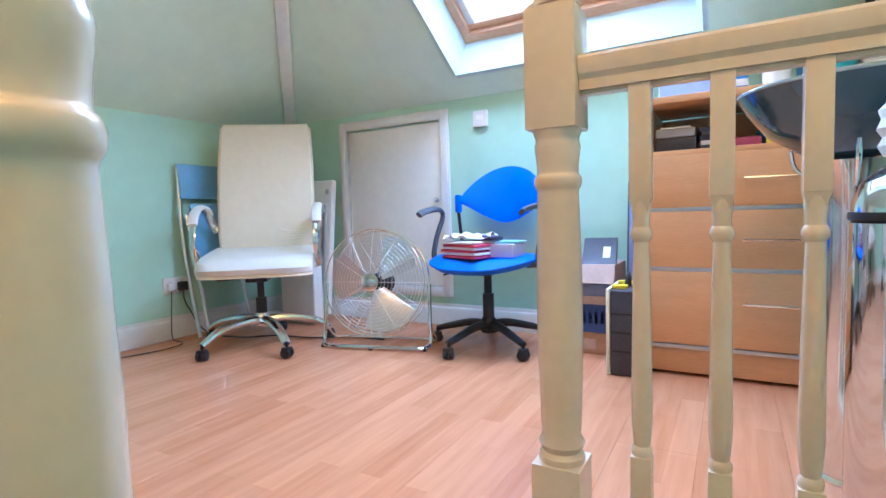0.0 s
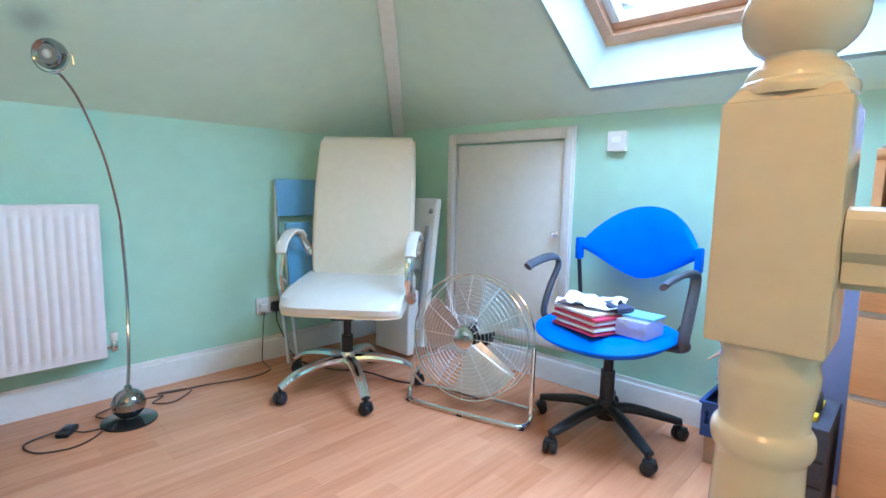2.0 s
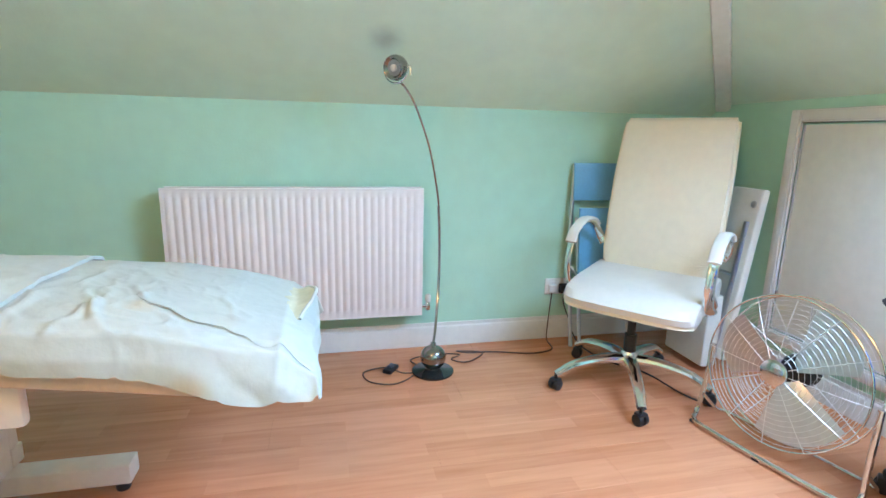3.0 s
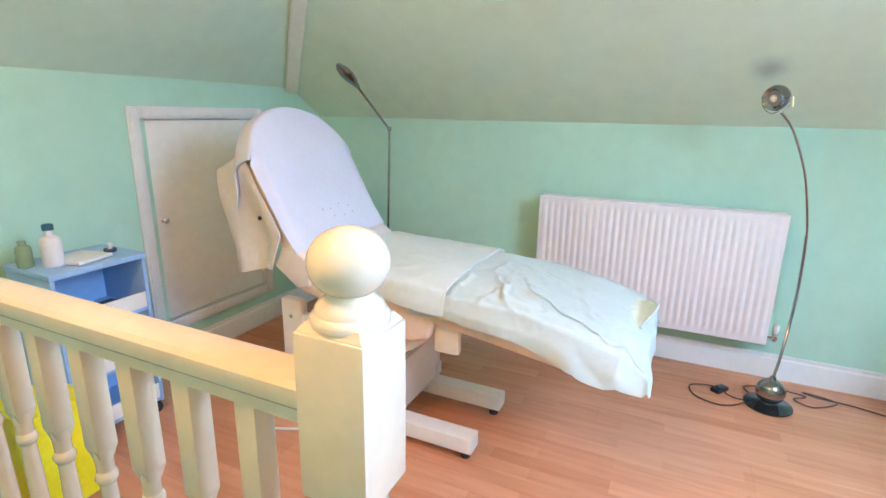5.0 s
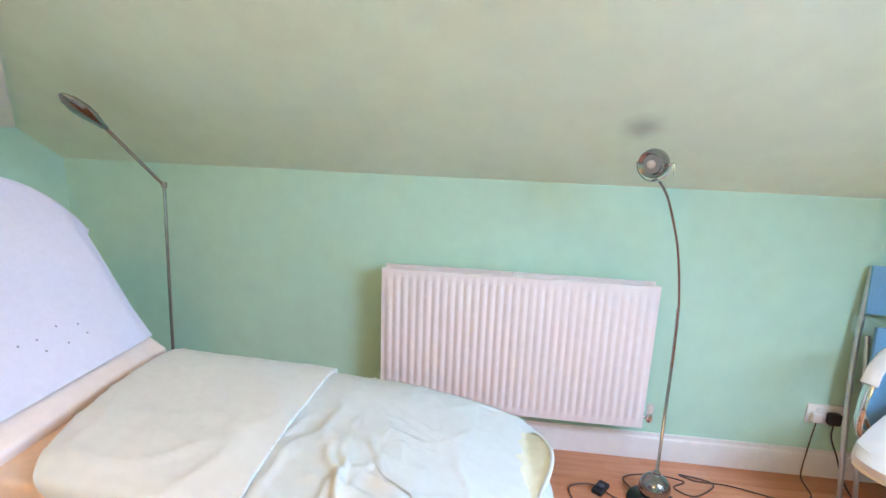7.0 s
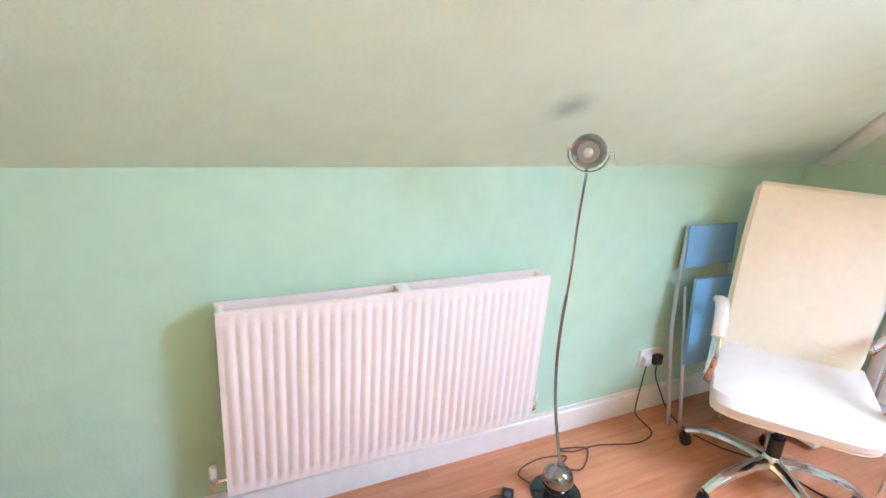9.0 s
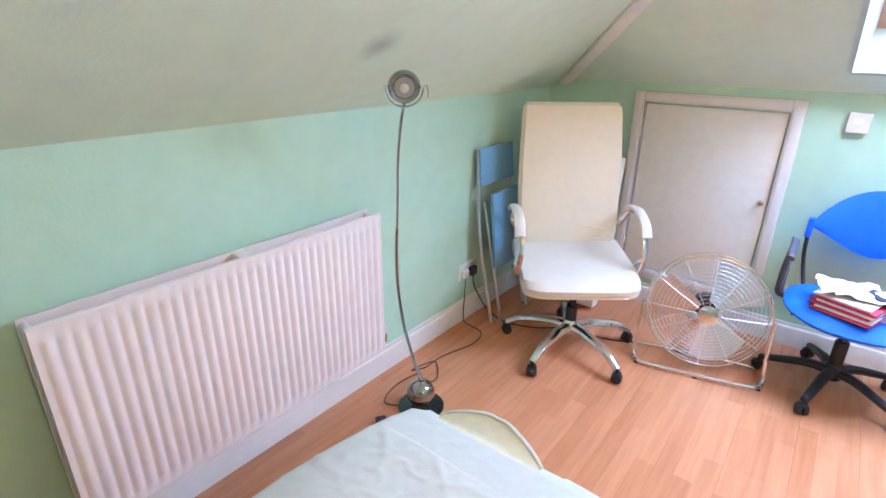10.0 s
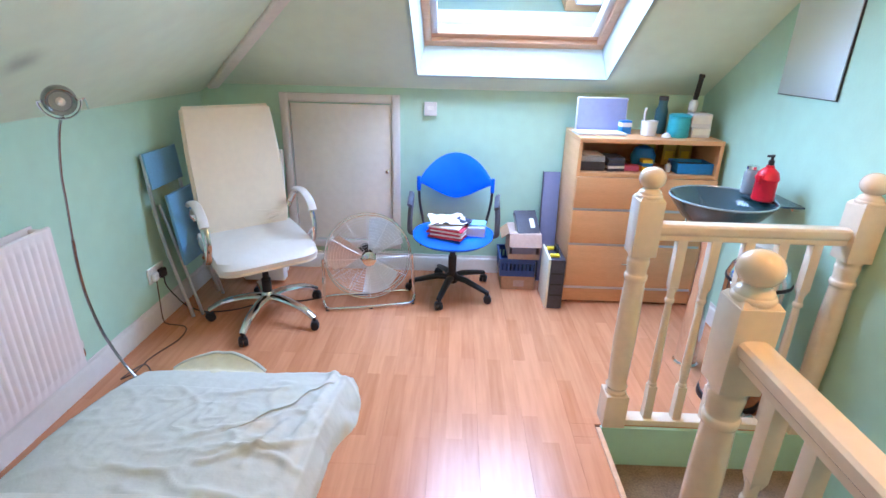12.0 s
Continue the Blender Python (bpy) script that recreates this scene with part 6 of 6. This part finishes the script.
for i in range(9):
    mat = (M_DARK, M_DTEAL, M_NAVY, M_WHITE, M_GREYPL, M_RED, M_WHITE, M_DTEAL, M_DARK)[i]
    a = random.uniform(0, 180)
    simple("salon_tool", pose(1.56 + 0.022 * i, -3.93 + random.uniform(-0.04, 0.05), 0.4705, 0, 0, a), "small dark salon tool lying on the trolley shelf", "tool", [("body", box(-0.035, 0.035, -0.009, 0.009, 0, random.uniform(0.015, 0.035), 0.004), mat), ("tip", box(0.034, 0.05, -0.004, 0.004, 0.002, 0.012, 0.002), M_CHROME)], "salon tools on the trolley shelf")
simple("cloth", pose(1.655, -3.93, 0.2745), "white towel folded on the lower trolley shelf", "cloth", [("fold", box(-0.12, 0.11, -0.09, 0.10, 0, 0.07, 0.02, 3), M_WHITE), ("dark_fold", box(-0.03, 0.05, 0.06, 0.104, 0.0705, 0.092, 0.006), M_NAVY)])
yb = thing("sharps_bin", pose(1.965, -3.70, 0), "bright yellow plastic clinical waste bin by the trolley", "bin")
M_BYEL = material("bright_yellow_plastic", (0.85, 0.72, 0.0), 0.4, noise_scale=6, vary=0.08)
part("body", T(box(-0.085, 0.085, -0.10, 0.10, 0.0, 0.33, 0.02, 3), Matrix()), M_BYEL, yb)
part("lid", box(-0.09, 0.09, -0.105, 0.105, 0.331, 0.352, 0.008), M_BYEL, yb)
part("handle", tube([(-0.088, -0.03, 0.27), (-0.105, -0.02, 0.24), (-0.105, 0.02, 0.24), (-0.088, 0.03, 0.27)], 0.006, 8, 4), M_DARK, yb)

# ---- laminate boards ----
def laminate():
    m = bpy.data.materials.new("beech_laminate")
    m.use_nodes = True
    n, l = m.node_tree.nodes, m.node_tree.links
    b = n["Principled BSDF"]
    geo = n.new("ShaderNodeNewGeometry")
    mp = n.new("ShaderNodeMapping")
    mp.inputs["Rotation"].default_value = (0, 0, radians(90))
    l.new(geo.outputs["Position"], mp.inputs[0])
    br = n.new("ShaderNodeTexBrick")
    br.inputs["Scale"].default_value = 1.0
    br.inputs["Brick Width"].default_value, br.inputs["Row Height"].default_value = 0.42, 0.065
    br.inputs["Mortar Size"].default_value, br.inputs["Bias"].default_value = 0.0, 0.0
    br.offset, br.offset_frequency = 0.37, 2
    br.inputs["Color1"].default_value, br.inputs["Color2"].default_value = (0, 0, 0, 1), (1, 1, 1, 1)
    br.inputs["Mortar"].default_value = (0.5, 0.5, 0.5, 1)
    l.new(mp.outputs[0], br.inputs["Vector"])
    st_ = n.new("ShaderNodeMapping")
    st_.inputs["Scale"].default_value = (38, 3.2, 1)
    l.new(geo.outputs["Position"], st_.inputs[0])
    g = n.new("ShaderNodeTexNoise")
    g.inputs["Scale"].default_value, g.inputs["Detail"].default_value = 1.0, 5
    l.new(st_.outputs[0], g.inputs["Vector"])
    add = n.new("ShaderNodeMath")
    add.operation = "MULTIPLY_ADD"
    add.inputs[1].default_value = 0.42
    l.new(br.outputs["Color"], add.inputs[0])
    l.new(g.outputs[0], add.inputs[2])
    ramp = n.new("ShaderNodeValToRGB")
    ramp.color_ramp.elements[0].position, ramp.color_ramp.elements[0].color = 0.25, (0.50, 0.190, 0.082, 1)
    ramp.color_ramp.elements[1].position, ramp.color_ramp.elements[1].color = 1.0, (0.68, 0.305, 0.155, 1)
    l.new(add.outputs[0], ramp.inputs[0])
    l.new(ramp.outputs[0], b.inputs["Base Color"])
    b.inputs["Roughness"].default_value = 0.28
    big = n.new("ShaderNodeTexNoise")
    big.inputs["Scale"].default_value = 2.2
    l.new(geo.outputs["Position"], big.inputs["Vector"])
    mr = n.new("ShaderNodeMapRange")
    mr.inputs["To Min"].default_value, mr.inputs["To Max"].default_value = 0.20, 0.285
    l.new(big.outputs[0], mr.inputs["Value"])
    l.new(mr.outputs[0], b.inputs["Roughness"])
    bp = n.new("ShaderNodeBump")
    bp.inputs["Distance"].default_value = 0.0003
    l.new(g.outputs[0], bp.inputs["Height"])
    l.new(bp.outputs[0], b.inputs["Normal"])
    return m


M_LAM = laminate()
floor = scene.objects["floor"]
shared = {}
bwid, blen = 0.195, 1.29
for i in range(math.ceil(W / bwid)):
    x0, x1 = i * bwid, min(W, (i + 1) * bwid)
    start = -((i * 0.43) % 1.0) * blen
    y = start
    while y < L:
        a, b = max(0.0, y), min(L, y + blen)
        y += blen
        pieces = []
        if x1 <= WX0 + 0.001:
            pieces = [(x0, x1, a, b)]
        else:
            if x0 < WX0 - 0.001:
                pieces.append((x0, WX0, max(a, -WY0), b))
                pieces.append((x0, x1, a, min(b, -WY0)))
            else:
                pieces.append((x0, x1, a, min(b, -WY0)))
        for p in pieces:
            if p[3] - p[2] < 0.01:
                continue
            w_, l_ = p[1] - p[0], p[3] - p[2]
            key = (round(w_, 3), round(l_, 3))
            if key not in shared:
                bm = box(0.0002, w_ - 0.0002, -l_ + 0.0002, -0.0002, -0.006, 0, 0.0004, 1)
                me = bpy.data.meshes.new("board")
                bm.to_mesh(me)
                bm.free()
                me.materials.append(M_LAM)
                shared[key] = me
            ob = new("board", shared[key])
            ob.location = (p[0], -p[2], 0)
            ob.parent = floor
